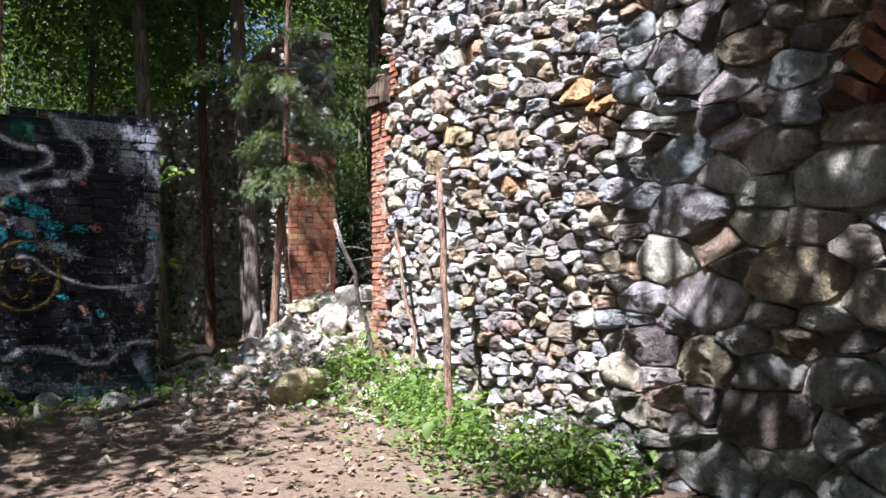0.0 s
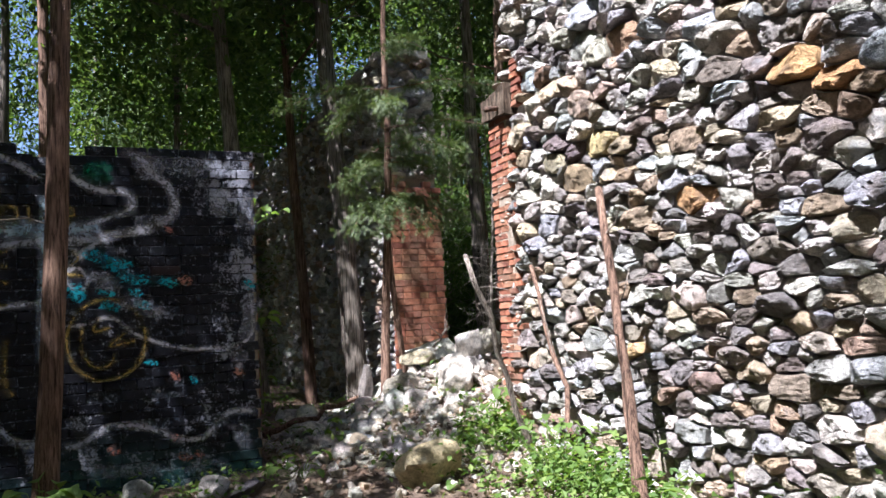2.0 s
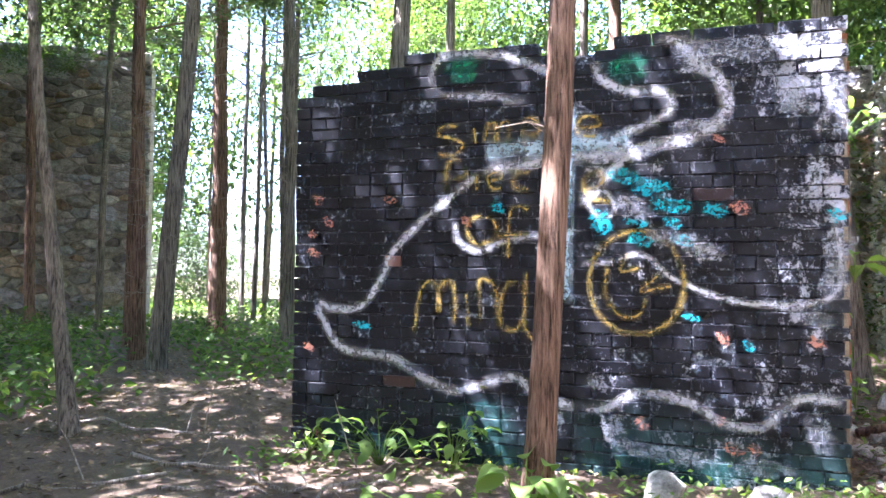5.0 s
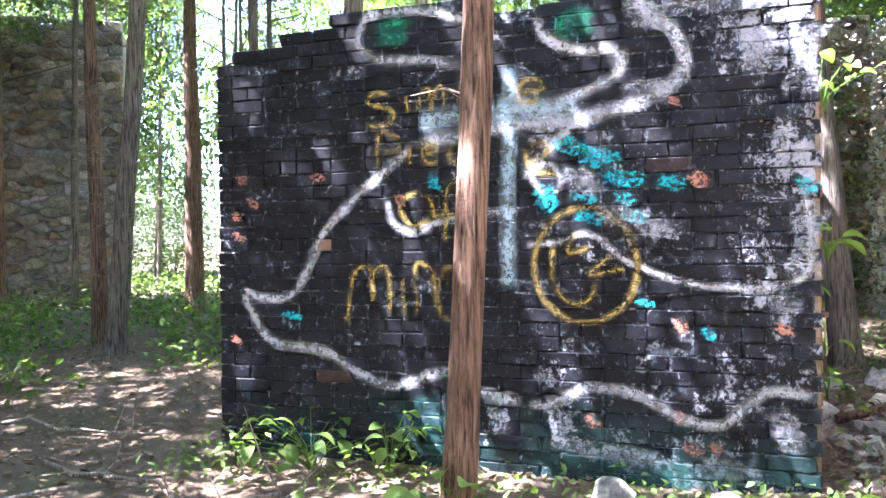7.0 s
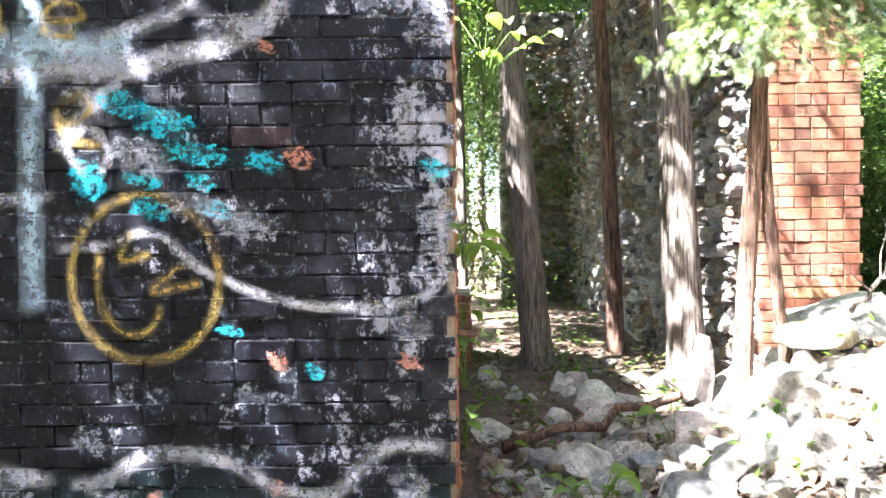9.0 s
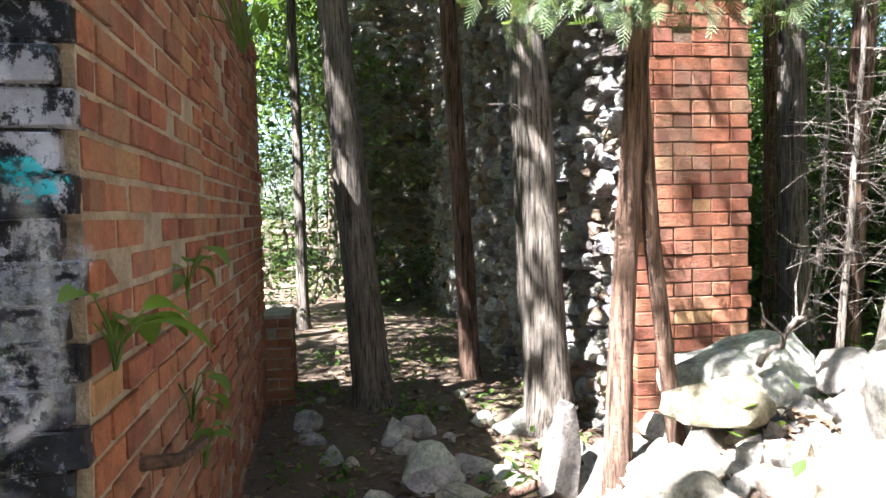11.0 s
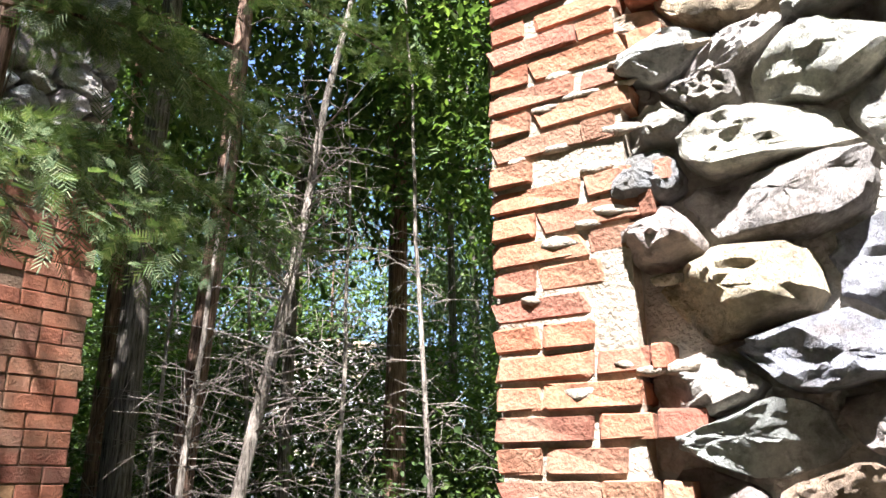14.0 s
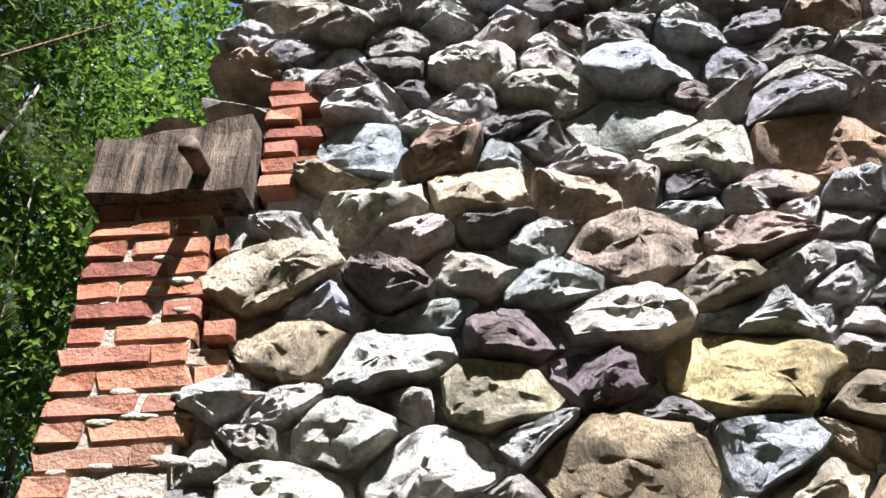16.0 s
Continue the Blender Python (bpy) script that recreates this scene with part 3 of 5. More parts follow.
# ---- ground ----
fine_x, fine_y = np.arange(-11, 9.01, 0.15), np.arange(-3, 18.01, 0.15)
gx = np.concatenate([[-500, -250, -120, -70, -45, -30, -22, -17, -14, -12.5], fine_x, [10.5, 12.5, 15, 19, 25, 35, 50, 80, 130, 250, 500]])
gy = np.concatenate([[-500, -250, -120, -60, -30, -15, -9, -6, -4.5], fine_y, [19.5, 21.5, 24, 28, 34, 42, 55, 80, 130, 250, 500]])
gv = [(x, y, ground_height(x, y)) for y in gy for x in gx]
w = len(gx)
gf = [(j * w + i, j * w + i + 1, (j + 1) * w + i + 1, (j + 1) * w + i) for j in range(len(gy) - 1) for i in range(w - 1)]
tagged(new("ground", mesh_of("ground", gv, gf, SOIL, smooth=True)), "brown forest floor of soil and leaf litter", "ground", kind="structure")

# ---- stone wall with a brick jamb ----
FACE = 2.84
wall_east = thing("wall_east", pose(0, 0, 0), "tall sunlit fieldstone ruin wall with a brick jamb", "wall", kind="structure")
core = Heap()
for b in ((FACE + 0.008, 3.42, 1.95, 7.0, -0.3, 2.97), (FACE + 0.008, 3.42, 1.95, 6.80, 2.97, 5.4), (FACE + 0.008, 3.42, -2.4, 0.9, -0.3, 5.4), (FACE + 0.02, 3.42, 0.9, 1.95, -0.3, 1.75), (FACE + 0.02, 3.42, 0.9, 1.95, 2.38, 5.4), (FACE, 3.42, 7.0, 7.18, -0.3, 2.97)):
    core.add(*box(*b))
piece("wall_core", core.mesh("wall_core", MORTAR), wall_east, "grey lime mortar between the stones")

# notable stones: along from the jamb, height, size, colour
NOTABLE = [(3.14, 2.43, 0.27, ORANGE), (3.37, 2.31, 0.15, ORANGE), (3.02, 2.20, 0.21, TAN), (2.36, 1.90, 0.27, ORANGE), (2.20, 2.70, 0.22, TAN), (1.59, 2.20, 0.18, TAN),
           (1.75, 1.01, 0.15, ORANGE), (2.36, 0.85, 0.21, RED), (2.98, 0.85, 0.25, RED), (2.28, 1.34, 0.27, PALE), (3.98, 1.87, 0.36, BLUE), (3.52, 1.75, 0.26, BLUE),
           (3.87, 1.32, 0.40, PALE), (3.75, 0.81, 0.42, DARK), (4.5, 0.5, 0.5, DARK), (4.7, 1.2, 0.48, TAN)]
# those beside the jamb
BY_JAMB = [(0.69, 2.92, 0.27, PALE), (0.46, 2.74, 0.27, TAN), (0.76, 2.68, 0.17, DARK), (0.94, 2.73, 0.21, PALE), (0.54, 2.54, 0.22, TAN), (0.76, 2.50, 0.24, GREY), (0.66, 2.33, 0.23, PALE), (0.84, 2.25, 0.26, PALE),
           (0.99, 2.40, 0.25, TAN), (1.05, 2.53, 0.18, DARK), (1.21, 2.44, 0.21, DARK), (1.26, 2.56, 0.20, PALE), (1.54, 2.42, 0.34, YELLOW), (1.26, 2.23, 0.36, BROWN), (1.52, 2.24, 0.25, BLUE), (0.68, 3.13, 0.26, BLUE),
           (0.90, 3.10, 0.18, BROWN), (0.99, 3.41, 0.20, PALE), (1.00, 2.94, 0.22, TAN), (1.22, 2.94, 0.22, TAN), (1.47, 3.37, 0.32, BLUE), (1.40, 3.16, 0.31, GREY), (1.57, 3.04, 0.27, PALE), (1.86, 3.04, 0.33, BROWN), (1.34, 2.75, 0.27, RED), (1.63, 2.77, 0.19, RED), (1.64, 2.54, 0.20, GREY),
           (0.54, 2.21, 0.22, PALE), (0.55, 2.10, 0.22, GREY), (0.80, 1.95, 0.31, BLUE), (0.49, 1.93, 0.22, TAN), (0.61, 1.82, 0.19, BLUE), (0.88, 2.08, 0.16, PALE)]


def wall_size(u, v):
    y = 7.22 - u
    return 0.185 + 0.025 * min(max((y - 5.4) / 0.6, 0), 1) + 0.19 * min(max((3.9 - y) / 0.7, 0), 1) * (1 if v < 2.6 else 0.5)


cells = rubble_cells(0, 9.5, -0.15, 5.4, wall_size, NOTABLE + BY_JAMB, seed=2)


def kept(c):
    u, v = np.mean(c[0], axis=0)
    if u < 0.25 or (u < 0.53 and 2.9 < v < 3.4):
        return False
    return not (5.2 < u < 6.4 and 1.7 < v < 2.45)


cells = [c for c in cells if kept(c)]
east_face = to_wall((FACE, 7.22, 0), (0, -1, 0), (-1, 0, 0))
stone_face(wall_east, cells, east_face, picked=lambda u, v: u < 1.9 and 1.4 < v < 4.2 or 1.9 < u < 4.4 and 0.8 < v < 2.4, seed=4, bulge=0.095)
BRICKS = brick_meshes(BRICK, "red")
EVEN_BRICKS = brick_meshes(BRICK, "even", 0.02, 0.035)
jamb_edge = np.random.default_rng(2).uniform(0.20, 0.43, 90)
jamb = thing("brick_jamb", pose(0, 0, 0), "weathered red brick jamb at the wall's end", "brick jamb", kind="structure")
brick_face(jamb, to_wall((FACE - 0.06, 7.22, 0), (0, -1, 0), (-1, 0, 0)), 0, 0.45, 0.22, lambda u: 2.99, BRICKS, BRICK_FAR, lambda u, z: True, right_at=lambda k, z: jamb_edge[k], gone=0.03, uneven=0.004, headers=2, joint=0.010, course=0.0585)
brick_face(jamb, to_wall((FACE - 0.05, 6.82, 0), (0, -1, 0), (-1, 0, 0)), 0, 0.14, 2.99, lambda u: 3.42, BRICKS, BRICK_FAR, lambda u, z: True, right_at=lambda k, z: 0.11 + 0.06 * (k % 2), gone=0.0, uneven=0.003, headers=2, seed=12, course=0.0585)
piece("jamb_mortar", mesh_of("jamb_mortar", *box(FACE - 0.050, FACE - 0.002, 6.92, 7.205, -0.2, 2.98), SIDE_MORTAR), jamb)
r = np.random.default_rng(91)
smear = Heap()
for k in range(70):
    y, z, s1 = 7.22 - max(0.07, r.normal(0.24, 0.1)), r.uniform(0.4, 2.95), r.uniform(0.010, 0.026)
    bm = bmesh.new()
    bmesh.ops.create_icosphere(bm, subdivisions=1, radius=1.0)
    q = np.array([v.co[:] for v in bm.verts]) * (1 + r.normal(0, 0.22, (len(bm.verts), 1))) * np.array((0.011, s1 * 1.9, s1 * 0.7)) + np.array((FACE - 0.052, y, z))
    smear.add(q, [tuple(v.index for v in f.verts) for f in bm.faces])
    bm.free()
tagged(piece("mortar_smears", smear.mesh("mortar_smears", SIDE_MORTAR, True), jamb, "crumbling lime mortar smears"), kind="stuff")
piece("jamb_return", mesh_of("jamb_return", *box(FACE + 0.04, 3.4, 7.18, 7.21, -0.2, 2.97), MORTAR), jamb)

# brick arch over the small window opening
arch = thing("brick_arch", pose(0, 0, 0), "dark brick arch over a small window opening", "brick arch", kind="structure")
for k in range(20):
    a = radians(35 + 110 * k / 19)
    rad = 1.06
    m = Matrix.Translation((FACE + 0.03, 1.52 - math.cos(a) * rad * 0.75, 1.42 + math.sin(a) * rad)) @ Matrix.Rotation(-(a - math.pi / 2), 4, 'X') @ Matrix.Diagonal((0.3, 0.068, 0.2, 1))
    piece("brick", BRICKS[k % 7], arch, at=m)

# timber lintel end and its iron pin
lintel = thing("timber_lintel", pose(2.86, 7.03, 3.08), "broken grey weathered timber lintel end with an iron pin", "beam")
bm = bmesh.new()
bmesh.ops.create_cube(bm, size=1.0)
for v in bm.verts:
    v.co = Vector((v.co.x * 0.26, v.co.y * 0.41, v.co.z * (0.26 if v.co.y < 0 else 0.17) - (0.03 if v.co.y > 0 else 0)))
bmesh.ops.subdivide_edges(bm, edges=bm.edges[:], cuts=4, use_grid_fill=True)
for v in bm.verts:
    v.co += Vector([noise.noise(v.co * 9 + Vector((k, 0, 0))) for k in (0, 5, 9)]) * 0.018
me = bpy.data.meshes.new("beam")
bm.to_mesh(me)
bm.free()
me.materials.append(DARK_TIMBER)
piece("beam", me, lintel)
piece("iron_pin", mesh_of("iron_pin", *tube([(-0.08, -0.09, -0.055), (-0.2, -0.097, -0.075), (-0.25, -0.1, -0.085)], [0.022, 0.022, 0.027], 10, 0.06), RUST, smooth=True), lintel, "rusted iron pin")
for k, (y, z, s) in enumerate(((6.93, 3.33, (0.14, 0.15, 0.07)), (7.12, 3.27, (0.13, 0.12, 0.05)), (6.88, 3.45, (0.12, 0.1, 0.06)))):
    tagged(new("loose_stone", rock_mesh("loose_stone", s, 70 + k)), "grey stone lying on the broken lintel", "stone", "stones on the lintel").matrix_basis = pose(2.88, y, z, 0, 0, 20 * k)

# ---- the far side of the doorway: brick pier and the wall behind it ----
far_wall = thing("wall_east_far", pose(0, 0, 0), "shaded fieldstone ruin wall ending in a brick pier", "wall", kind="structure")
core = Heap()
core.add(*box(FACE, 3.40, 9.83, 17.5, -0.3, 4.6))
piece("wall_core", core.mesh("wall_core", MORTAR), far_wall)
cells = rubble_cells(0, 7.62, 0, 4.6, lambda u, v: 0.22, seed=7, squash=0.5)
stone_face(far_wall, cells, to_wall((FACE, 17.42, 0), (0, -1, 0), (-1, 0, 0)), seed=9, bulge=0.13, picked=lambda u, v: u > 6.3 and v < 3)
pier = thing("brick_pier", pose(0, 0, 0), "red brick pier at the doorway dappled with sun", "brick pier", kind="structure")
brick_face(pier, to_wall((2.78, 9.74, 0), (1, 0, 0), (0, -1, 0)), 0, 0.66, 0.2, lambda u: 2.95 + 0.2 * noise.noise((u * 5, 0, 0)), EVEN_BRICKS, BRICK_FAR, lambda u, z: True, gone=0.006, uneven=0.0015, headers=3, seed=21, course=0.074, joint=0.007)
piece("pier_core", mesh_of("pier_core", *box(2.80, 3.42, 9.748, 9.83, -0.2, 2.85), PIER_MORTAR), pier)
cells = rubble_cells(0, 0.62, 2.98, 4.5, lambda u, v: 0.24, seed=17)
stone_face(far_wall, cells, to_wall((2.80, 9.80, 0), (1, 0, 0), (0, -1, 0)), seed=19)

end_wall = thing("wall_north", pose(0, 0, 0), "dark shaded stone wall at the ruin's far end", "wall", kind="structure")
piece("wall_core", mesh_of("wall_core", *box(1.58, FACE, 17.45, 18.0, -0.3, 5.0), MORTAR), end_wall)
stone_face(end_wall, rubble_cells(0, 1.28, 0, 5.0, lambda u, v: 0.27, seed=23, squash=0.45), to_wall((1.55, 17.45, 0), (1, 0, 0), (0, -1, 0)), seed=24, picked=lambda u, v: True)


def lone_wall(name, a, c, height, seed, label):
    ob = thing(name, pose(0, 0, 0), label, "wall", kind="structure")
    a, c = np.array((*a, 0.0)), np.array((*c, 0.0))
    L = np.linalg.norm(c - a)
    du = (c - a) / L
    dn = np.array((du[1], -du[0], 0))
    v = [a, c, c - dn * 0.6, a - dn * 0.6]
    v = [(*q[:2], -0.3) for q in v] + [(*q[:2], height) for q in v]
    piece("wall_core", mesh_of("wall_core", v, [(3, 2, 1, 0), (4, 5, 6, 7), (0, 1, 5, 4), (1, 2, 6, 5), (2, 3, 7, 6), (3, 0, 4, 7)], MORTAR), ob)
    cs = [q for q in rubble_cells(0, L, 0, height + 0.25, lambda u, w2: 0.40, seed=seed)]
    stone_face(ob, cs, to_wall(a, du, dn), seed=seed, fine=False, bulge=0.14)


lone_wall("wall_west", (-16.5, 13.6), (-11.6, 16.8), 6.0, 31, "tall distant stone ruin wall among the trees")
lone_wall("wall_wood", (8.2, 20.6), (15.6, 15.4), 4.2, 33, "sunlit stone ruin wall behind the trees")

# ---- painted brick block ----
block = thing("painted_wall", pose(0, 0, 0), "black spray-painted brick wall covered in graffiti", "brick wall", kind="structure")
core = Heap()
for b in ((-2.42, 0.73, 7.389, 11.45, -0.2, 2.42), (-1.95, 0.70, 7.389, 7.7, 2.42, 2.57),):
    core.add(*box(*b))
piece("wall_core", core.mesh("wall_core", PAINTED_JOINT), block)
core = Heap()
core.add(*box(0.73, 0.765, 7.42, 8.78, -0.2, 2.55))
core.add(*box(0.35, 0.735, 8.82, 11.44, -0.2, 2.75))
piece("side_core", core.mesh("side_core", SIDE_MORTAR), block)


def block_top(u):
    x = u - 2.45
    return 2.49 + 0.2 * min(max((x + 2.4) / 0.75, 0), 1) + 0.05 * noise.noise((x * 4, 2, 0)) - (0.09 if -0.95 < x < -0.5 else 0)


BLACKS = brick_meshes(PAINTED, "painted", 0.03, 0.05)
brick_face(block, to_wall((-2.45, 7.38, 0), (1, 0, 0), (0, -1, 0)), 0, 3.22, 0.02, block_top, BLACKS, PAINTED_FAR, lambda u, z: u > 1.72, headers=6, gone=0.0, uneven=0.0045, seed=41, course=0.0735, joint=0.007)
side = thing("brick_return", pose(0, 0, 0), "bare orange brick side of the painted wall", "brick wall", kind="structure")
brick_face(side, to_wall((0.772, 7.42, 0), (0, 1, 0), (1, 0, 0)), 0, 1.37, 0.02, lambda u: 2.66, EVEN_BRICKS, BRICK_FAR, lambda u, z: True, headers=6, gone=0.0, uneven=0.004, seed=43, course=0.0735, joint=0.015)
brick_face(side, to_wall((0.742, 8.83, 0), (0, 1, 0), (1, 0, 0)), 0, 2.6, 0.02, lambda u: 2.8 + 0.12 * math.sin(u * 1.1) - max(0, u - 2.2) * 1.0, EVEN_BRICKS, BRICK_FAR, lambda u, z: u < 1.3, headers=6, gone=0.01, uneven=0.006, seed=44, course=0.0735, joint=0.014)
piece("iron_strap", mesh_of("iron_strap", *tube([(0.76, 7.72, 1.02), (0.84, 7.8, 1.0), (0.86, 8.05, 0.97)], [0.018, 0.016, 0.014], 6, 0.1), RUST), side, "rusted iron strap")


# low brick stub past the end of the side wall
stub = thing("brick_stub", pose(0, 0, 0), "low broken brick stub beyond the side wall", "brick wall", kind="structure")
piece("stub_core", mesh_of("stub_core", *box(0.42, 0.91, 11.51, 12.19, -0.2, 0.85), SIDE_MORTAR), stub)
brick_face(stub, to_wall((0.40, 11.50, 0), (1, 0, 0), (0, -1, 0)), 0, 0.52, 0.02, lambda u: 0.9, EVEN_BRICKS, BRICK_FAR, lambda u, z: True, headers=6, gone=0.02, uneven=0.006, seed=46, course=0.0735, joint=0.012)
brick_face(stub, to_wall((0.92, 11.50, 0), (0, 1, 0), (1, 0, 0)), 0, 0.70, 0.02, lambda u: 0.9, EVEN_BRICKS, BRICK_FAR, lambda u, z: True, headers=6, gone=0.02, uneven=0.006, seed=47, course=0.0735, joint=0.012)


# ---- graffiti ----
def smooth_line(pts, steps=7):
    p = [np.array(q, dtype=float) for q in pts]
    p = [2 * p[0] - p[1]] + p + [2 * p[-1] - p[-2]]
    out = []
    for i in range(1, len(p) - 2):
        for k in range(steps):
            t = k / steps
            out.append(0.5 * (2 * p[i] + (p[i + 1] - p[i - 1]) * t + (2 * p[i - 1] - 5 * p[i] + 4 * p[i + 1] - p[i + 2]) * t * t + (3 * p[i] - p[i - 1] - 3 * p[i + 1] + p[i + 2]) * t ** 3))
    return out + [p[-2]]


layer = [0]


def stroke(name, pts, width, material, label=""):
    """A sprayed line on the painted wall's face, x and z along it."""
    layer[0] += 1
    y = 7.38 - 0.012 - 0.00015 * layer[0]
    line = smooth_line(pts)
    v, uv, f = [], [], []
    for i, q in enumerate(line):
        d = line[min(i + 1, len(line) - 1)] - line[max(i - 1, 0)]
        d = d / max(np.linalg.norm(d), 1e-6)
        n = np.array((-d[1], d[0])) * width / 2
        for s in (-1, 1):
            v.append((q[0] + s * n[0], y, q[1] + s * n[1]))
            uv.append((i / (len(line) - 1), 0.5 + 0.5 * s))
    for i in range(len(line) - 1):
        f.append((2 * i, 2 * i + 1, 2 * i + 3, 2 * i + 2))
    ob = piece(name, mesh_of(name, v, f, material, uvs=uv), block, label)
    ob.visible_shadow = False


def blot(name, x, z, w2, h2, material, label=""):
    stroke(name, [(x - w2 / 2, z), (x - w2 * 0.17, z + 0.01), (x + w2 * 0.17, z - 0.01), (x + w2 / 2, z)], h2, material, label)


for pts, width in (
        ([(-2.28, 1.13), (-2.22, 1.0), (-2.08, 0.83), (-1.76, 0.79), (-1.53, 0.67), (-1.34, 0.61), (-1.2, 0.65), (-0.98, 0.71), (-0.84, 0.61), (-0.6, 0.56)], 0.085),
        ([(-2.28, 1.13), (-2.14, 1.08), (-1.96, 1.1), (-1.84, 1.26), (-1.75, 1.44), (-1.57, 1.62), (-1.39, 1.76), (-1.2, 1.91)], 0.075),
        ([(-1.2, 1.91), (-0.99, 1.94), (-0.61, 1.98), (-0.34, 1.99), (-0.02, 2.06), (0.12, 2.13), (0.18, 2.23), (0.14, 2.37), (0.04, 2.46), (-0.05, 2.58), (-0.2, 2.63)], 0.1),
        ([(-0.61, 1.70), (-0.44, 1.88), (-0.28, 2.0), (-0.1, 2.05)], 0.08),
        ([(-0.92, 2.3), (-1.13, 2.36), (-1.39, 2.38), (-1.5, 2.47), (-1.5, 2.57), (-1.43, 2.63), (-1.21, 2.63), (-0.99, 2.58), (-0.81, 2.49), (-0.69, 2.40)], 0.075),
        ([(-0.53, 2.53), (-0.49, 2.42), (-0.34, 2.34), (-0.15, 2.32), (-0.1, 2.25), (-0.2, 2.16), (-0.47, 2.07), (-0.61, 2.05)], 0.08),
        ([(-0.6, 1.37), (-0.44, 1.38), (-0.27, 1.42), (-0.11, 1.3), (0.01, 1.24), (0.23, 1.17), (0.47, 1.16), (0.65, 1.19), (0.72, 1.27), (0.72, 1.46), (0.69, 1.61)], 0.05),
        ([(-0.6, 0.55), (-0.47, 0.56), (-0.3, 0.65), (-0.11, 0.65), (0.05, 0.59), (0.14, 0.53), (0.33, 0.51), (0.45, 0.62), (0.56, 0.68), (0.75, 0.67)], 0.075),
        ([(-1.35, 1.62), (-1.33, 1.5), (-1.2, 1.44), (-1.05, 1.5), (-0.85, 1.53), (-0.6, 1.55)], 0.06),
        ([(-0.5, 1.62), (-0.56, 1.72), (-0.48, 1.78), (-0.42, 1.70), (-0.44, 1.62)], 0.05)):
    stroke("white_line", pts, width, WHITE_PAINT, "white spray-painted outline")
stroke("pale_stripe", [(-0.665, 2.3), (-0.675, 1.9), (-0.69, 1.5), (-0.69, 1.14)], 0.11, PALE_PAINT, "pale sprayed upright bar")
stroke("pale_stripe", [(-1.18, 2.03), (-0.9, 2.05), (-0.6, 2.06), (-0.32, 2.05)], 0.16, PALE_PAINT, "pale blue sprayed bar")
# "simple piece of mind", in gold
for pts in ([(-1.61, 0.94), (-1.57, 1.19), (-1.51, 1.26), (-1.46, 1.22), (-1.45, 1.06)], [(-1.45, 1.06), (-1.44, 1.22), (-1.39, 1.26), (-1.35, 1.2), (-1.35, 1.0)], [(-1.26, 1.0), (-1.28, 1.19)], [(-1.19, 1.0), (-1.2, 1.25), (-1.15, 1.27), (-1.1, 1.22), (-1.08, 1.0)],
            [(-0.92, 1.24), (-1.02, 1.25), (-1.07, 1.12), (-1.05, 1.0), (-0.97, 0.99), (-0.92, 1.09)], [(-0.915, 1.32), (-0.92, 1.02), (-0.87, 0.92)],
            [(-1.33, 2.19), (-1.43, 2.2), (-1.46, 2.15), (-1.37, 2.12), (-1.31, 2.08), (-1.37, 2.02), (-1.48, 2.03)], [(-1.23, 2.08), (-1.24, 2.18)], [(-1.17, 2.08), (-1.16, 2.18), (-1.11, 2.2), (-1.1, 2.1), (-1.08, 2.19), (-1.03, 2.2), (-1.02, 2.09)],
            [(-0.93, 2.02), (-0.93, 2.2), (-0.86, 2.2), (-0.85, 2.13), (-0.93, 2.11)], [(-0.78, 2.24), (-0.77, 2.1)], [(-0.62, 2.15), (-0.5, 2.15), (-0.52, 2.2), (-0.6, 2.2), (-0.62, 2.11), (-0.5, 2.09)],
            [(-1.41, 1.79), (-1.4, 1.97), (-1.31, 1.97), (-1.29, 1.9), (-1.38, 1.87)], [(-1.22, 1.8), (-1.22, 1.9)], [(-1.15, 1.86), (-1.07, 1.87), (-1.09, 1.91), (-1.15, 1.88), (-1.12, 1.81), (-1.06, 1.82)], [(-0.9, 1.9), (-0.98, 1.89), (-0.99, 1.82), (-0.9, 1.8)], [(-0.6, 1.78), (-0.48, 1.83), (-0.5, 1.89), (-0.58, 1.86), (-0.56, 1.75), (-0.42, 1.72)],
            [(-1.17, 1.66), (-1.26, 1.62), (-1.27, 1.54), (-1.2, 1.48), (-1.11, 1.52), (-1.1, 1.6), (-1.17, 1.66)], [(-0.9, 1.68), (-0.98, 1.7), (-1.02, 1.63), (-1.02, 1.38)], [(-1.1, 1.53), (-0.9, 1.54)]):
    stroke("gold_letter", pts, 0.045, GOLD_PAINT, "gold spray-painted lettering")
ring = [(-0.295 + 0.255 * math.cos(a), 1.265 + 0.285 * math.sin(a)) for a in np.linspace(0.3, 2 * math.pi + 0.4, 17)]
stroke("gold_face", ring, 0.05, GOLD_PAINT, "gold spray-painted smiling face")
for pts in ([(-0.45, 1.37), (-0.46, 1.2), (-0.38, 1.08), (-0.28, 1.09), (-0.24, 1.18)], [(-0.34, 1.43), (-0.38, 1.33), (-0.27, 1.35)], [(-0.16, 1.32), (-0.27, 1.22), (-0.1, 1.25)]):
    stroke("gold_face", pts, 0.045, GOLD_PAINT, "gold spray-painted smiling face")
r = np.random.default_rng(77)
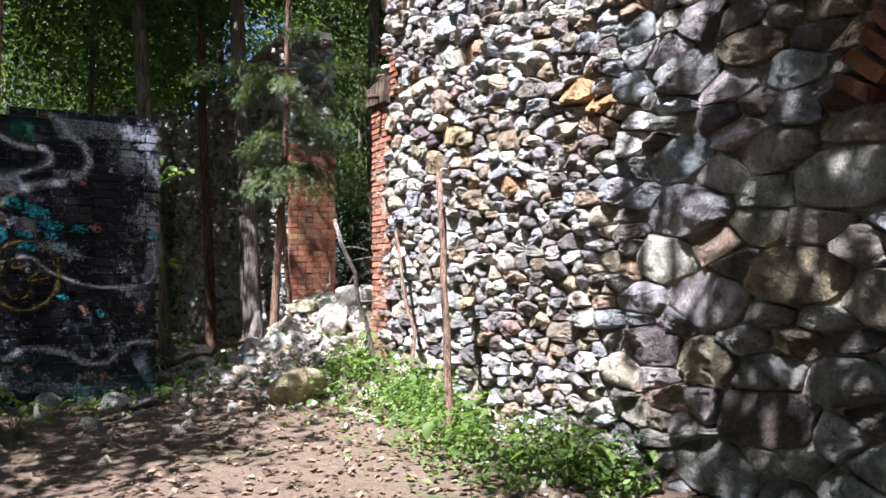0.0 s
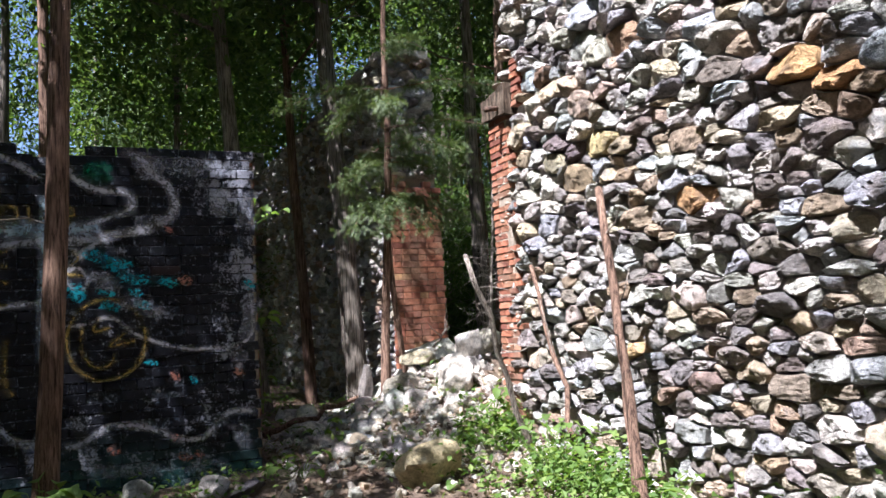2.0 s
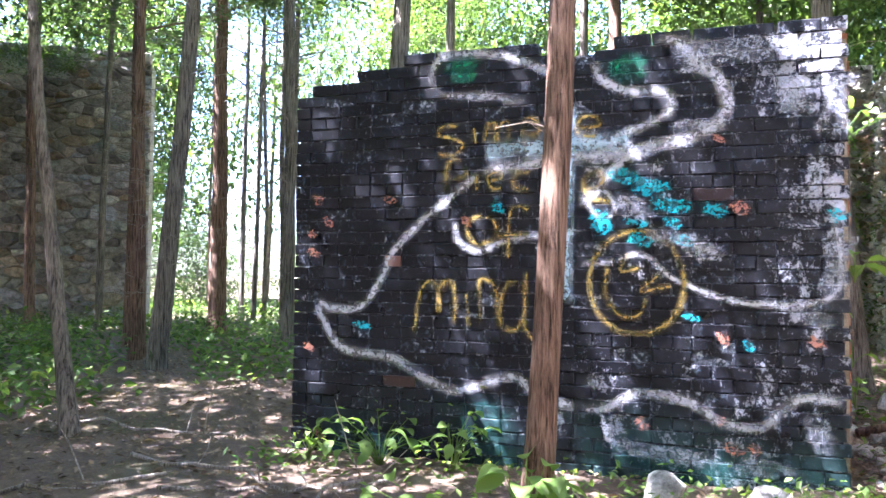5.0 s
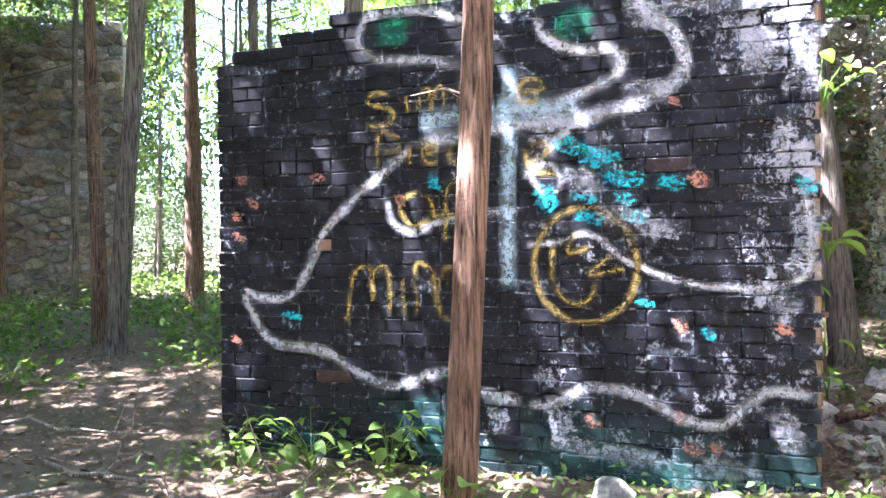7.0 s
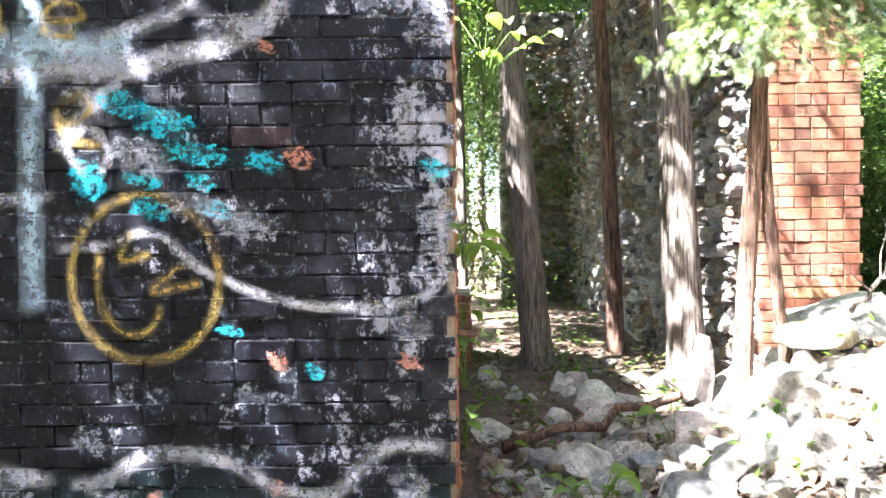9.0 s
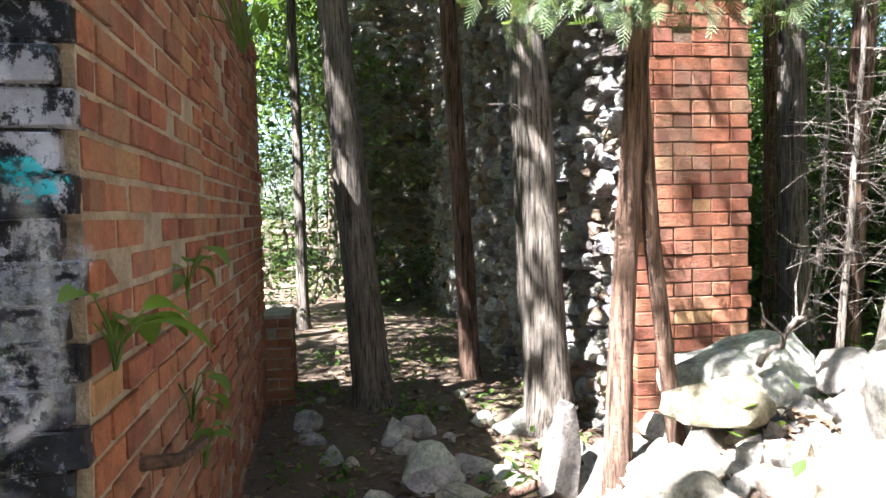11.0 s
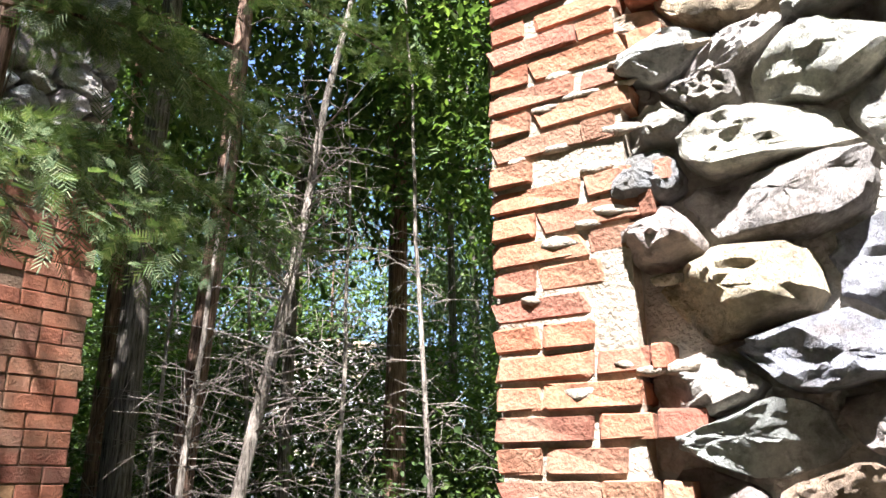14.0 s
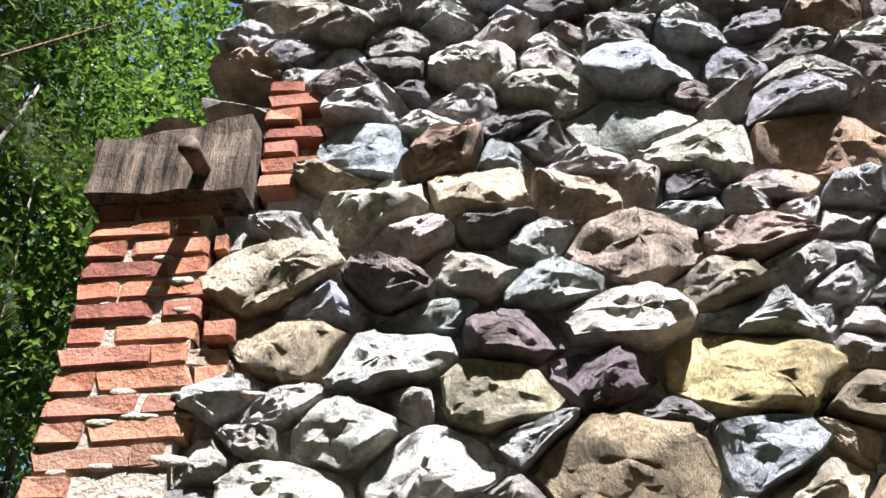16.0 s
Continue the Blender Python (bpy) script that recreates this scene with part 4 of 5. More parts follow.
for x, z, w2, h2 in ((-0.36, 1.86, 0.16, 0.09), (-0.22, 1.79, 0.2, 0.1), (-0.12, 1.69, 0.22, 0.08), (0.12, 1.66, 0.14, 0.075), (-0.27, 1.5, 0.14, 0.07), (-0.05, 1.5, 0.12, 0.06), (-1.09, 1.7, 0.07, 0.08), (-0.49, 1.6, 0.12, 0.14), (-0.1, 1.59, 0.1, 0.06), (-0.3, 1.6, 0.12, 0.05), (0.28, 0.94, 0.06, 0.05), (0.0, 1.08, 0.1, 0.04), (-1.95, 0.98, 0.12, 0.05), (0.71, 1.62, 0.1, 0.07)):
    blot("cyan_patch", x, z, w2 * 1.5, h2 * 1.5, CYAN_BLOT, "cyan flaked paint patch")
for x, z in ((-1.31, 2.53), (-0.33, 2.47)):
    stroke("green_eye", [(x + 0.075 * math.cos(a), z + 0.035 * math.sin(a)) for a in np.linspace(0, 6.0, 9)], 0.11, GREEN_PAINT, "green sprayed eye")
for x, z in ((-2.28, 1.77), (-2.2, 1.63), (-2.31, 1.55), (-2.3, 1.43), (-0.26, 0.49), (0.21, 0.39), (0.31, 0.4), (0.24, 1.67), (0.61, 0.97), (-1.78, 1.76), (-2.24, 0.29), (-2.32, 0.83), (0.16, 0.98), (0.15, 0.53), (-1.28, 1.62), (0.13, 2.05)):
    blot("bare_patch", x, z, r.uniform(0.09, 0.15), r.uniform(0.07, 0.11), BARE_PAINT, "bare brick where paint has flaked")
# white overspray; blots at the right edge also paint in sun spots and sheen
for x, z, w2, h2 in ((0.3, 2.52, 0.55, 0.14), (0.02, 2.5, 0.2, 0.2), (0.70, 1.37, 0.06, 0.3), (0.70, 2.2, 0.06, 0.3), (-0.42, 0.47, 0.12, 0.26), (-0.5, 0.7, 0.1, 0.1), (-0.12, 1.52, 0.2, 0.12), (-0.3, 1.68, 0.2, 0.12), (0.05, 2.12, 0.25, 0.08), (-0.35, 2.0, 0.3, 0.1), (0.62, 1.85, 0.1, 0.16), (0.5, 2.25, 0.16, 0.2), (0.62, 0.5, 0.12, 0.2), (-0.1, 0.33, 0.4, 0.1), (0.35, 0.3, 0.3, 0.1), (0.05, 1.45, 0.2, 0.1), (0.6, 1.1, 0.15, 0.1), (-0.3, 0.36, 0.12, 0.1), (-0.75, 0.5, 0.1, 0.2)):
    blot("scuff_and_glare", x, z, w2 * 1.6, h2 * 1.6, SCUFF_GLARE, "white overspray scuffed thin, with glare painted in")
for x, z, w2, h2 in ((0.1, 0.27, 1.3, 0.14), (-1.15, 0.42, 0.35, 0.3), (-1.9, 0.27, 0.9, 0.14)):
    blot("teal_band", x, z, w2 * 1.2, h2 * 1.5, TEAL_BLOT, "faded teal paint at the foot")


# ---- trees ----
cedar, broad = "red cedar with shaggy peeling bark", "slender forest tree with a leafy crown"
tree(-0.63, 6.25, 12.5, 0.066, "red cedar trunk standing before the painted wall", lean=(0.4, 0.55), crown=CEDARS[0], crown_at=0.72, scale=1.0, seed=1, dead=3, low=1.35)
tree(2.53, 10.42, 11.0, 0.15, "thick grey-barked cedar in the ruined doorway", bark=GREY_BARK, lean=(-0.5, 0.3), crown=CEDARS[1], crown_at=0.5, scale=1.1, seed=2, dead=16)
tree(2.34, 12.1, 10.5, 0.085, "thin reddish cedar before the stone wall", lean=(-0.3, 0), crown=CEDARS[0], crown_at=0.55, scale=0.9, seed=3, dead=18)
tree(1.5, 11.3, 10.0, 0.125, "dark leaning tree in the ruin's yard", bark=GREY_BARK, lean=(-0.9, 0.2), crown=THICK, crown_at=0.5, scale=0.95, seed=4)
tree(2.15, 8.46, 6.5, 0.047, "forked cedar rooted in the rubble", lean=(0.25, 0.0), crown=None, fork=True, seed=5, dead=9, low=1.6, reach=0.5)
tree(4.45, 10.4, 10.0, 0.085, "reddish cedar behind the brick pier", lean=(0.6, 0.2), crown=CEDARS[1], crown_at=0.6, scale=0.9, seed=6, dead=10)
tree(4.75, 11.3, 11.0, 0.12, "dark cedar in the woods beyond the pier", bark=GREY_BARK, crown=CEDARS[0], crown_at=0.5, scale=1.0, seed=7, dead=10)
tree(3.9, 9.55, 6.0, 0.045, "pale dead sapling bristling with bare twigs", bark=DEAD_WOOD, lean=(1.3, -0.2), seed=8, dead=130, low=0.9, reach=0.8)
tree(3.95, 9.8, 3.6, 0.026, "thin dead sapling with bare twigs", bark=DEAD_WOOD, lean=(0.35, 0.1), seed=9, dead=40, low=0.8, reach=0.5)
for k, (x, y) in enumerate(((5.3, 11.9), (6.2, 10.6), (5.9, 12.8), (7.0, 12.4), (6.6, 9.9))):
    tree(x, y, 4.5 + 0.4 * k, 0.028, "thin dead sapling with bare twigs", bark=DEAD_WOOD, lean=(0.3 - 0.2 * k, 0.1), seed=60 + k, dead=45, low=0.7, reach=0.7, group="dead saplings")
tree(7.7, 11.2, 11.0, 0.13, cedar, crown=CROWNS[1], crown_at=0.45, scale=0.9, seed=10, dead=18)
tree(7.2, 9.6, 9.0, 0.05, broad, bark=GREY_BARK, lean=(0.5, 0.3), crown=CROWNS[2], crown_at=0.45, scale=0.7, seed=11, dead=4)
tree(6.9, 11.9, 12.0, 0.07, broad, bark=GREY_BARK, lean=(0.3, 0.4), crown=THICK, crown_at=0.33, scale=0.85, seed=31, dead=8)
tree(6.0, 13.6, 12.0, 0.09, cedar, crown=CROWNS[1], crown_at=0.4, scale=0.8, seed=32, dead=14)
tree(-5.5, 12.5, 12.0, 0.085, broad, bark=GREY_BARK, crown=CROWNS[0], crown_at=0.68, scale=0.6, seed=12, dead=70, low=0.8)
tree(-5.95, 10.3, 12.0, 0.11, broad, bark=GREY_BARK, lean=(0.8, 0.4), crown=CROWNS[1], crown_at=0.7, scale=0.6, seed=13, dead=60, low=0.9)
tree(-8.6, 15.2, 13.0, 0.17, cedar, crown=CEDARS[0], crown_at=0.5, seed=14, dead=14)
tree(-6.9, 11.1, 11.0, 0.10, cedar, crown=CEDARS[1], crown_at=0.65, scale=0.7, seed=15, dead=60, low=0.8)
tree(-8.2, 12.4, 10.0, 0.07, cedar, crown=CEDARS[0], crown_at=0.5, seed=29, dead=70, low=0.8)
tree(-6.6, 14.2, 10.0, 0.06, broad, bark=GREY_BARK, crown=CROWNS[1], crown_at=0.6, scale=0.6, seed=30, dead=20)
tree(-4.05, 7.2, 5.5, 0.06, "leaning young tree beside the path", bark=GREY_BARK, lean=(-1.1, 0.2), crown=CROWNS[2], crown_at=0.75, scale=0.35, seed=16)
tree(-7.6, 9.3, 11.0, 0.12, cedar, crown=CEDARS[0], crown_at=0.5, seed=17, dead=60, low=0.9)
# next four stand out of view, placed for shade on the walls and path
tree(-4.0, 5.3, 9.5, 0.12, broad, bark=GREY_BARK, crown=CROWNS[0], crown_at=0.36, scale=1.0, seed=18)
tree(-7.6, 4.4, 12.5, 0.15, broad, bark=GREY_BARK, crown=CROWNS[2], crown_at=0.4, scale=1.2, seed=26)
tree(-1.44, -0.76, 11.0, 0.14, broad, bark=GREY_BARK, lean=(1.0, 0.4), crown=THICK, crown_at=0.32, scale=0.95, seed=19)
tree(-4.6, -2.1, 12.0, 0.15, broad, bark=GREY_BARK, crown=CROWNS[1], crown_at=0.4, scale=1.05, seed=27)
tree(8.5, 8.6, 11.0, 0.09, broad, bark=GREY_BARK, crown=CROWNS[0], crown_at=0.45, scale=0.85, seed=28)
tree(-1.05, 13.5, 12.0, 0.12, cedar, crown=CROWNS[1], crown_at=0.66, scale=0.5, seed=20, dead=8)
# added behind the painted block for the shade its crown drops on the yard
tree(-3.0, 9.9, 11.0, 0.11, broad, bark=GREY_BARK, lean=(0.5, 0.2), crown=CROWNS[0], crown_at=0.43, scale=1.05, seed=33)
# added out of sight behind the east wall, to shade the woods floor
tree(5.2, 5.2, 11.0, 0.12, broad, bark=GREY_BARK, crown=CROWNS[2], crown_at=0.45, scale=0.9, seed=34)
tree(-1.8, 15.5, 12.0, 0.10, broad, bark=GREY_BARK, crown=CROWNS[2], crown_at=0.62, scale=0.6, seed=21)
tree(0.9, 15.0, 11.0, 0.07, broad, bark=GREY_BARK, crown=THICK, crown_at=0.45, seed=22)
tree(1.3, 19.5, 12.0, 0.08, broad, bark=GREY_BARK, crown=CROWNS[1], crown_at=0.35, seed=23)
tree(-0.4, 22.5, 12.0, 0.09, broad, bark=GREY_BARK, crown=CROWNS[2], crown_at=0.3, seed=24)
tree(-3.6, 14.3, 12.0, 0.10, broad, bark=GREY_BARK, crown=CROWNS[0], crown_at=0.66, scale=0.5, seed=25)
r = np.random.default_rng(303)
count = 0
while count < 72:
    a, d = r.uniform(-1.35, 1.45), r.uniform(11, 36)
    x, y = 1 + math.sin(a) * d, 5 + math.cos(a) * d
    if abs(x - 3.1) < 1.0 and 8 < y < 19 or (1.5 < x < 3.3 and y < 18.6) or (-2.6 < x < 1 and y < 13.3):
        continue
    if a < -0.03 and r.random() < (0.88 if a > -0.75 else 0.65) or 0.62 < a < 0.9 and d < 17 and r.random() < 0.6:
        continue
    k = int(r.integers(3))
    tree(x, y, r.uniform(9, 14), r.uniform(0.06, 0.16), "forest tree deep in the woods", bark=(GREY_BARK, CEDAR_BARK)[count % 2], lean=(r.normal(0, 0.4), r.normal(0, 0.3)),
         crown=(CROWNS[k] if r.random() < 0.65 else CEDARS[k % 2]), crown_at=r.uniform(0.28, 0.5), scale=r.uniform(0.9, 1.4), group="trees of the woods", seed=400 + count)
    count += 1
for k in range(16):
    x, y = r.uniform(-17, -5), r.uniform(14, 30)
    tree(x, y, r.uniform(9, 13), r.uniform(0.04, 0.08), "thin forest tree beyond the glade", bark=GREY_BARK, lean=(r.normal(0, 0.5), 0), crown=CROWNS[k % 3], crown_at=r.uniform(0.5, 0.75), scale=r.uniform(0.4, 0.7), dead=16, group="thin trees beyond the glade", seed=700 + k)
# unseen ring of woods on the sides the walk comes from, added to block sky light
for k in range(54):
    a, d = radians(100 + 200 * (k + r.uniform(-0.4, 0.4)) / 53), (12.5, 16.5, 21.0)[k % 3] + r.uniform(-1, 1)
    x, y = 0.5 + math.sin(a) * d, 3.0 + math.cos(a) * d
    tree(x, y, r.uniform(10, 13), r.uniform(0.1, 0.16), "unseen forest tree added round the ruin to block sky light", bark=(GREY_BARK, CEDAR_BARK)[k % 2], crown=THICK if k % 2 else CROWNS[k % 3], crown_at=r.uniform(0.12, 0.3), scale=r.uniform(1.1, 1.5), group="trees of the woods", seed=900 + k)
for k in range(16):
    a, d = r.uniform(-0.95, -0.25), r.uniform(20, 34)
    tree(1 + math.sin(a) * d, 5 + math.cos(a) * d, r.uniform(9, 13), r.uniform(0.06, 0.12), "forest tree deep in the woods", bark=GREY_BARK, crown=CROWNS[k % 3], crown_at=r.uniform(0.15, 0.4), scale=r.uniform(0.9, 1.3), dead=10, group="trees of the woods", seed=980 + k)
# thicket of low leafy boughs under the far trees
for k in range(72):
    a, d = r.uniform(-0.1, 1.35), r.uniform(12, 30)
    if k > 34:
        a, d = r.uniform(-0.95, -0.3), r.uniform(27, 36)
    if k > 54:
        a, d = r.uniform(0.3, 0.62) if k % 2 else r.uniform(0.95, 1.3), r.uniform(10, 17)
    x, y = 1 + math.sin(a) * d, 5 + math.cos(a) * d
    if 1.4 < x < 4.6 and y < 20 or (k > 54 or k < 35) and abs((x - 8.2) * 5.2 + (y - 20.6) * 7.4) / 9.04 < 2.2 or 0.62 < a < 0.95 and d < 19:
        continue
    bush = thing("bush", pose(x, y, ground_height(x, y) - 0.1, 0, 0, r.uniform(0, 360)), "dense green forest bush", "bush", "bushes of the woods")
    for q in range(4):
        piece("stem", mesh_of("stem", *tube([(0, 0, 0), (r.normal(0, 0.2), r.normal(0, 0.2), 0.8), (r.normal(0, 0.5), r.normal(0, 0.5), 2.2)], [0.03, 0.02, 0.006], 5), GREY_BARK), bush)
    s = r.uniform(0.6, 1.0)
    piece("foliage", BOUGHS[k % 2], bush, "", Matrix.Diagonal((s, s, s, 1)))

for k, (x, y, z) in enumerate(((8.3, 15.0, 0.85), (6.9, 15.8, 0.8), (9.4, 13.4, 0.8), (8.0, 11.7, 0.55), (10.4, 14.6, 0.9), (7.6, 17.0, 0.95), (9.0, 10.2, 0.6))):
    bush = thing("bush", pose(x, y, ground_height(x, y) - 0.1, 0, 0, 40 * k), "dense green forest bush", "bush", "bushes of the woods")
    for q in range(4):
        piece("stem", mesh_of("stem", *tube([(0, 0, 0), (r.normal(0, 0.2), r.normal(0, 0.2), 0.8), (r.normal(0, 0.5), r.normal(0, 0.5), 2.2)], [0.03, 0.02, 0.006], 5), GREY_BARK), bush)
    piece("foliage", BOUGHS[k % 2], bush, "", Matrix.Diagonal((z, z, z, 1)))

# cedar boughs that hang over the doorway
def cedar_bough(start, end, seed, n=400):
    rr = np.random.default_rng(seed)
    a, e = Vector(start), Vector(end)
    ob = thing("cedar_bough", pose(*start), "green feathery cedar bough hanging from a tree", "branch", "hanging cedar boughs")
    mid = (e - a) * 0.5 + Vector((0, 0, 0.10))
    piece("stem", mesh_of("stem", *tube([(0, 0, 0), mid, e - a], [0.009, 0.006, 0.002], 6, 0.1, seed), CEDAR_BARK), ob)
    v, f = [], []
    for _ in range(n):
        q = rr.uniform(0.12, 1.0)
        o = mid * (2 * q) if q < 0.5 else mid.lerp(e - a, 2 * q - 1)
        d = (((e - a).normalized() * 0.6 + Vector(rr.normal(0, 0.7, 3)) * 0.9) * 1.0 + Vector((0, 0, -0.25))).normalized()
        o = o + Vector(rr.normal(0, 1, 3) * (0.07, 0.07, 0.03)) * min(1, q * 2)
        side = d.cross(Vector(rr.normal(0, 0.35, 3)) + Vector((0, 0, 1))).normalized()
        L = rr.uniform(0.03, 0.10)
        for j in range(15):
            w = (j + 1) / 15
            base = o + d * (L * w) + Vector((0, 0, -0.12 * L * w * w))
            nd = (d * 0.75 + side * (0.7 if j % 2 else -0.7)).normalized() if j < 14 else d
            nl = L * (0.34 - 0.18 * w) + 0.008
            nw = nd.cross(side.cross(d)).normalized() * 0.0015
            k0 = len(v)
            v += [base - nw, base + nw, base + nd * nl + nw * 0.5, base + nd * nl - nw * 0.5]
            f.append((k0, k0 + 1, k0 + 2, k0 + 3))
    piece("sprays", mesh_of("sprays", [tuple(q) for q in v], f, NEEDLE), ob)


# the first four boughs are added to throw feathery shade on the pier
for k, (s, e) in enumerate((((2.2, 8.46, 3.1), (2.5, 9.2, 2.75)), ((2.2, 8.46, 3.0), (2.15, 9.25, 2.7)), ((2.22, 8.46, 3.4), (2.75, 9.05, 3.15)), ((2.22, 8.46, 3.6), (1.9, 9.0, 3.3)), ((2.2, 8.46, 2.5), (1.75, 8.05, 2.1)), ((2.2, 8.46, 2.5), (2.5, 7.95, 2.12)), ((2.2, 8.46, 2.55), (2.75, 8.15, 2.2)), ((2.2, 8.46, 2.45), (2.05, 7.9, 2.08)), ((2.22, 8.42, 2.5), (2.9, 7.95, 2.25)), ((2.25, 8.42, 2.85), (2.75, 8.0, 2.62)), ((2.25, 8.42, 2.9), (3.1, 8.25, 2.7)), ((2.22, 8.42, 2.8), (1.8, 8.2, 2.6)), ((2.25, 8.42, 3.0), (2.6, 7.4, 2.75)), ((2.25, 8.42, 3.3), (1.9, 7.3, 3.1)), ((2.25, 8.42, 3.2), (3.5, 8.0, 3.15)), ((2.3, 8.42, 3.6), (3.2, 7.5, 3.4)), ((2.3, 8.42, 3.9), (2.2, 7.4, 3.7)), ((2.3, 8.42, 3.6), (1.3, 8.6, 3.4)))):
    cedar_bough(s, e, 500 + k)

# ---- rubble ----
def rock(x, y, size, seed, label, tint=None, lift=0.45, turn=None, tilt=(0, 0), group="rubble of the fallen wall"):
    rr = np.random.default_rng(seed)
    ob = new("rock", rock_mesh("rock", size, seed, ROCK, tint, 3 if max(size) > 0.16 else 2))
    ob.matrix_basis = pose(x, y, ground_height(x, y) + size[2] * lift, tilt[0], tilt[1], rr.uniform(0, 360) if turn is None else turn)
    return tagged(ob, label, "rock", group)


rock(2.72, 8.64, (0.33, 0.25, 0.26), 601, "large pale boulder before the brick pier", PALE, 0.75, 20)
rock(2.47, 8.28, (0.22, 0.12, 0.115), 602, "long rounded tan boulder on the rubble", TAN, 1.3, -18)
rock(2.78, 7.87, (0.25, 0.2, 0.2), 603, "white boulder at the doorway", PALE, 0.8, 50)
rock(2.98, 8.42, (0.19, 0.16, 0.15), 612, "white angular boulder beside a larger one", PALE, 0.8, 15)
rock(3.14, 8.15, (0.24, 0.2, 0.2), 604, "white angular boulder on the rubble heap", PALE, 0.8)
rock(2.5, 7.55, (0.24, 0.2, 0.2), 605, "pale sunlit boulder at the jamb", PALE, 0.6)
rock(1.66, 6.2, (0.28, 0.2, 0.19), 606, "yellowish rounded rock beside the path", (0.58, 0.49, 0.33), 0.5, 10)
rock(2.0, 8.6, (0.11, 0.12, 0.26), 607, "dark upright stone in the rubble", DARK, 0.6, 0)
rock(2.12, 8.0, (0.18, 0.15, 0.15), 608, "grey rock in the rubble", None, 0.6)
rock(1.95, 7.75, (0.12, 0.12, 0.13), 609, "rounded grey rock in the rubble", None, 0.6)
rock(0.35, 7.0, (0.2, 0.13, 0.1), 610, "flat grey stone at the painted wall", None, 0.4)
rock(-0.15, 6.95, (0.17, 0.14, 0.13), 611, "pale stone at the painted wall's foot", PALE, 0.4)
r = np.random.default_rng(88)
placed = []
while len(placed) < 150:
    k = len(placed)
    if k < 110:
        x, y = r.normal(2.1, 0.62), r.normal(7.9, 0.62)
        s = r.choice([0.06, 0.09, 0.13, 0.18], p=[0.3, 0.35, 0.25, 0.1])
    elif k < 140:
        x, y = r.uniform(0.9, 2.3), r.uniform(8.2, 11.5)
        s = r.choice([0.05, 0.09, 0.15])
    else:
        x, y = r.uniform(-0.4, 2.3), r.uniform(6.4, 7.25)
        s = r.choice([0.04, 0.07, 0.1])
    if x > 2.62 and y < 7.45 or x < 0.95 and y > 7.1 or x > 3.3 or y > 9.4 and x > 2.6 or math.hypot(x - 2.13, y - 8.42) < 0.13 or y < 6.4 or math.hypot(x + 0.63, y - 6.25) < 0.25:
        continue
    placed.append((x, y))
    rock(x, y, (s * r.uniform(0.9, 1.5), s * r.uniform(0.8, 1.1), s * r.uniform(0.6, 0.95)), 700 + k, "broken grey stone in the rubble", (PALE if k % 3 else None), lift=0.18, tilt=(r.normal(0, 12), r.normal(0, 12)))
heap = Heap()
for k in range(2200):
    x, y, s = r.normal(2.15, 0.7), r.normal(7.6, 0.8), r.uniform(0.012, 0.045)
    if k % 3 == 0:
        x, y, s = 2.75 - abs(r.normal(0, 0.4)), r.uniform(3.2, 7.2), r.uniform(0.008, 0.03)
    if x > 2.7 and y < 7.3 or x < 0.9 and y > 7.1:
        continue
    v, f = box(-s, s, -s * 0.8, s * 0.8, -s * 0.6, s * 0.6)
    rot = np.array(Euler(r.uniform(0, 6, 3)).to_matrix())
    heap.add((np.array(v) + r.normal(0, s * 0.25, (8, 3))) @ rot.T + (x, y, ground_height(x, y) + s * 0.3), f, tint_of(r, PALE if k % 4 else TAN))
tagged(new("gravel", heap.mesh("gravel", ROCK)), "pale chips of stone and mortar on the rubble", "gravel", kind="stuff")

# ---- dead sticks ----
def stick(a, e, rad, label, seed, bend=0.05, bark=CEDAR_BARK):
    rr = np.random.default_rng(seed)
    a, e = Vector(a), Vector(e)
    pts = [(e - a) * t + Vector(rr.normal(0, bend * 0.3, 3)) * math.sin(math.pi * t) for t in np.linspace(0, 1, 8)]
    ob = thing("stick", pose(*a), label, "stick", "dead sticks")
    piece("stem", mesh_of("stem", *tube(pts, list(np.linspace(rad, rad * 0.7, 8)), 8, 0.12, seed), bark, smooth=True), ob)
    for k in range(3):
        q = pts[4 + k]
        e2 = q + Vector(rr.normal(0, 0.16, 3)) + Vector((0, 0, 0.1))
        piece("twig", mesh_of("twig", *tube([q, (q + e2) / 2 + Vector(rr.normal(0, 0.02, 3)), e2], [0.005, 0.004, 0.002], 4), DEAD_WOOD), ob)


stick((2.17, 4.63, 0.0), (2.36, 5.12, 2.0), 0.031, "bare dead stem standing before the stone wall", 1)
stick((2.28, 4.85, 0.0), (2.42, 5.15, 1.75), 0.015, "thin dark dead stem beside a thicker one", 2)
stick((2.5, 5.65, 0.1), (2.69, 6.5, 1.65), 0.02, "dead branch leaning on the stone wall", 3)
stick((2.46, 6.22, 0.2), (1.84, 5.9, 1.69), 0.022, "broken pole leaning in the weeds", 4, bark=DEAD_WOOD)
stick((1.0, 8.6, 0.3), (2.1, 8.65, 0.62), 0.03, "fallen branch across the rubble", 5, 0.1)
stick((2.66, 8.42, 1.0), (2.82, 8.36, 1.2), 0.014, "broken forked stick on the rubble", 6, bark=DEAD_WOOD)
stick((3.12, 7.8, 0.82), (3.5, 7.85, 1.2), 0.03, "pale barkless pole on the rubble", 7, bark=DEAD_WOOD)
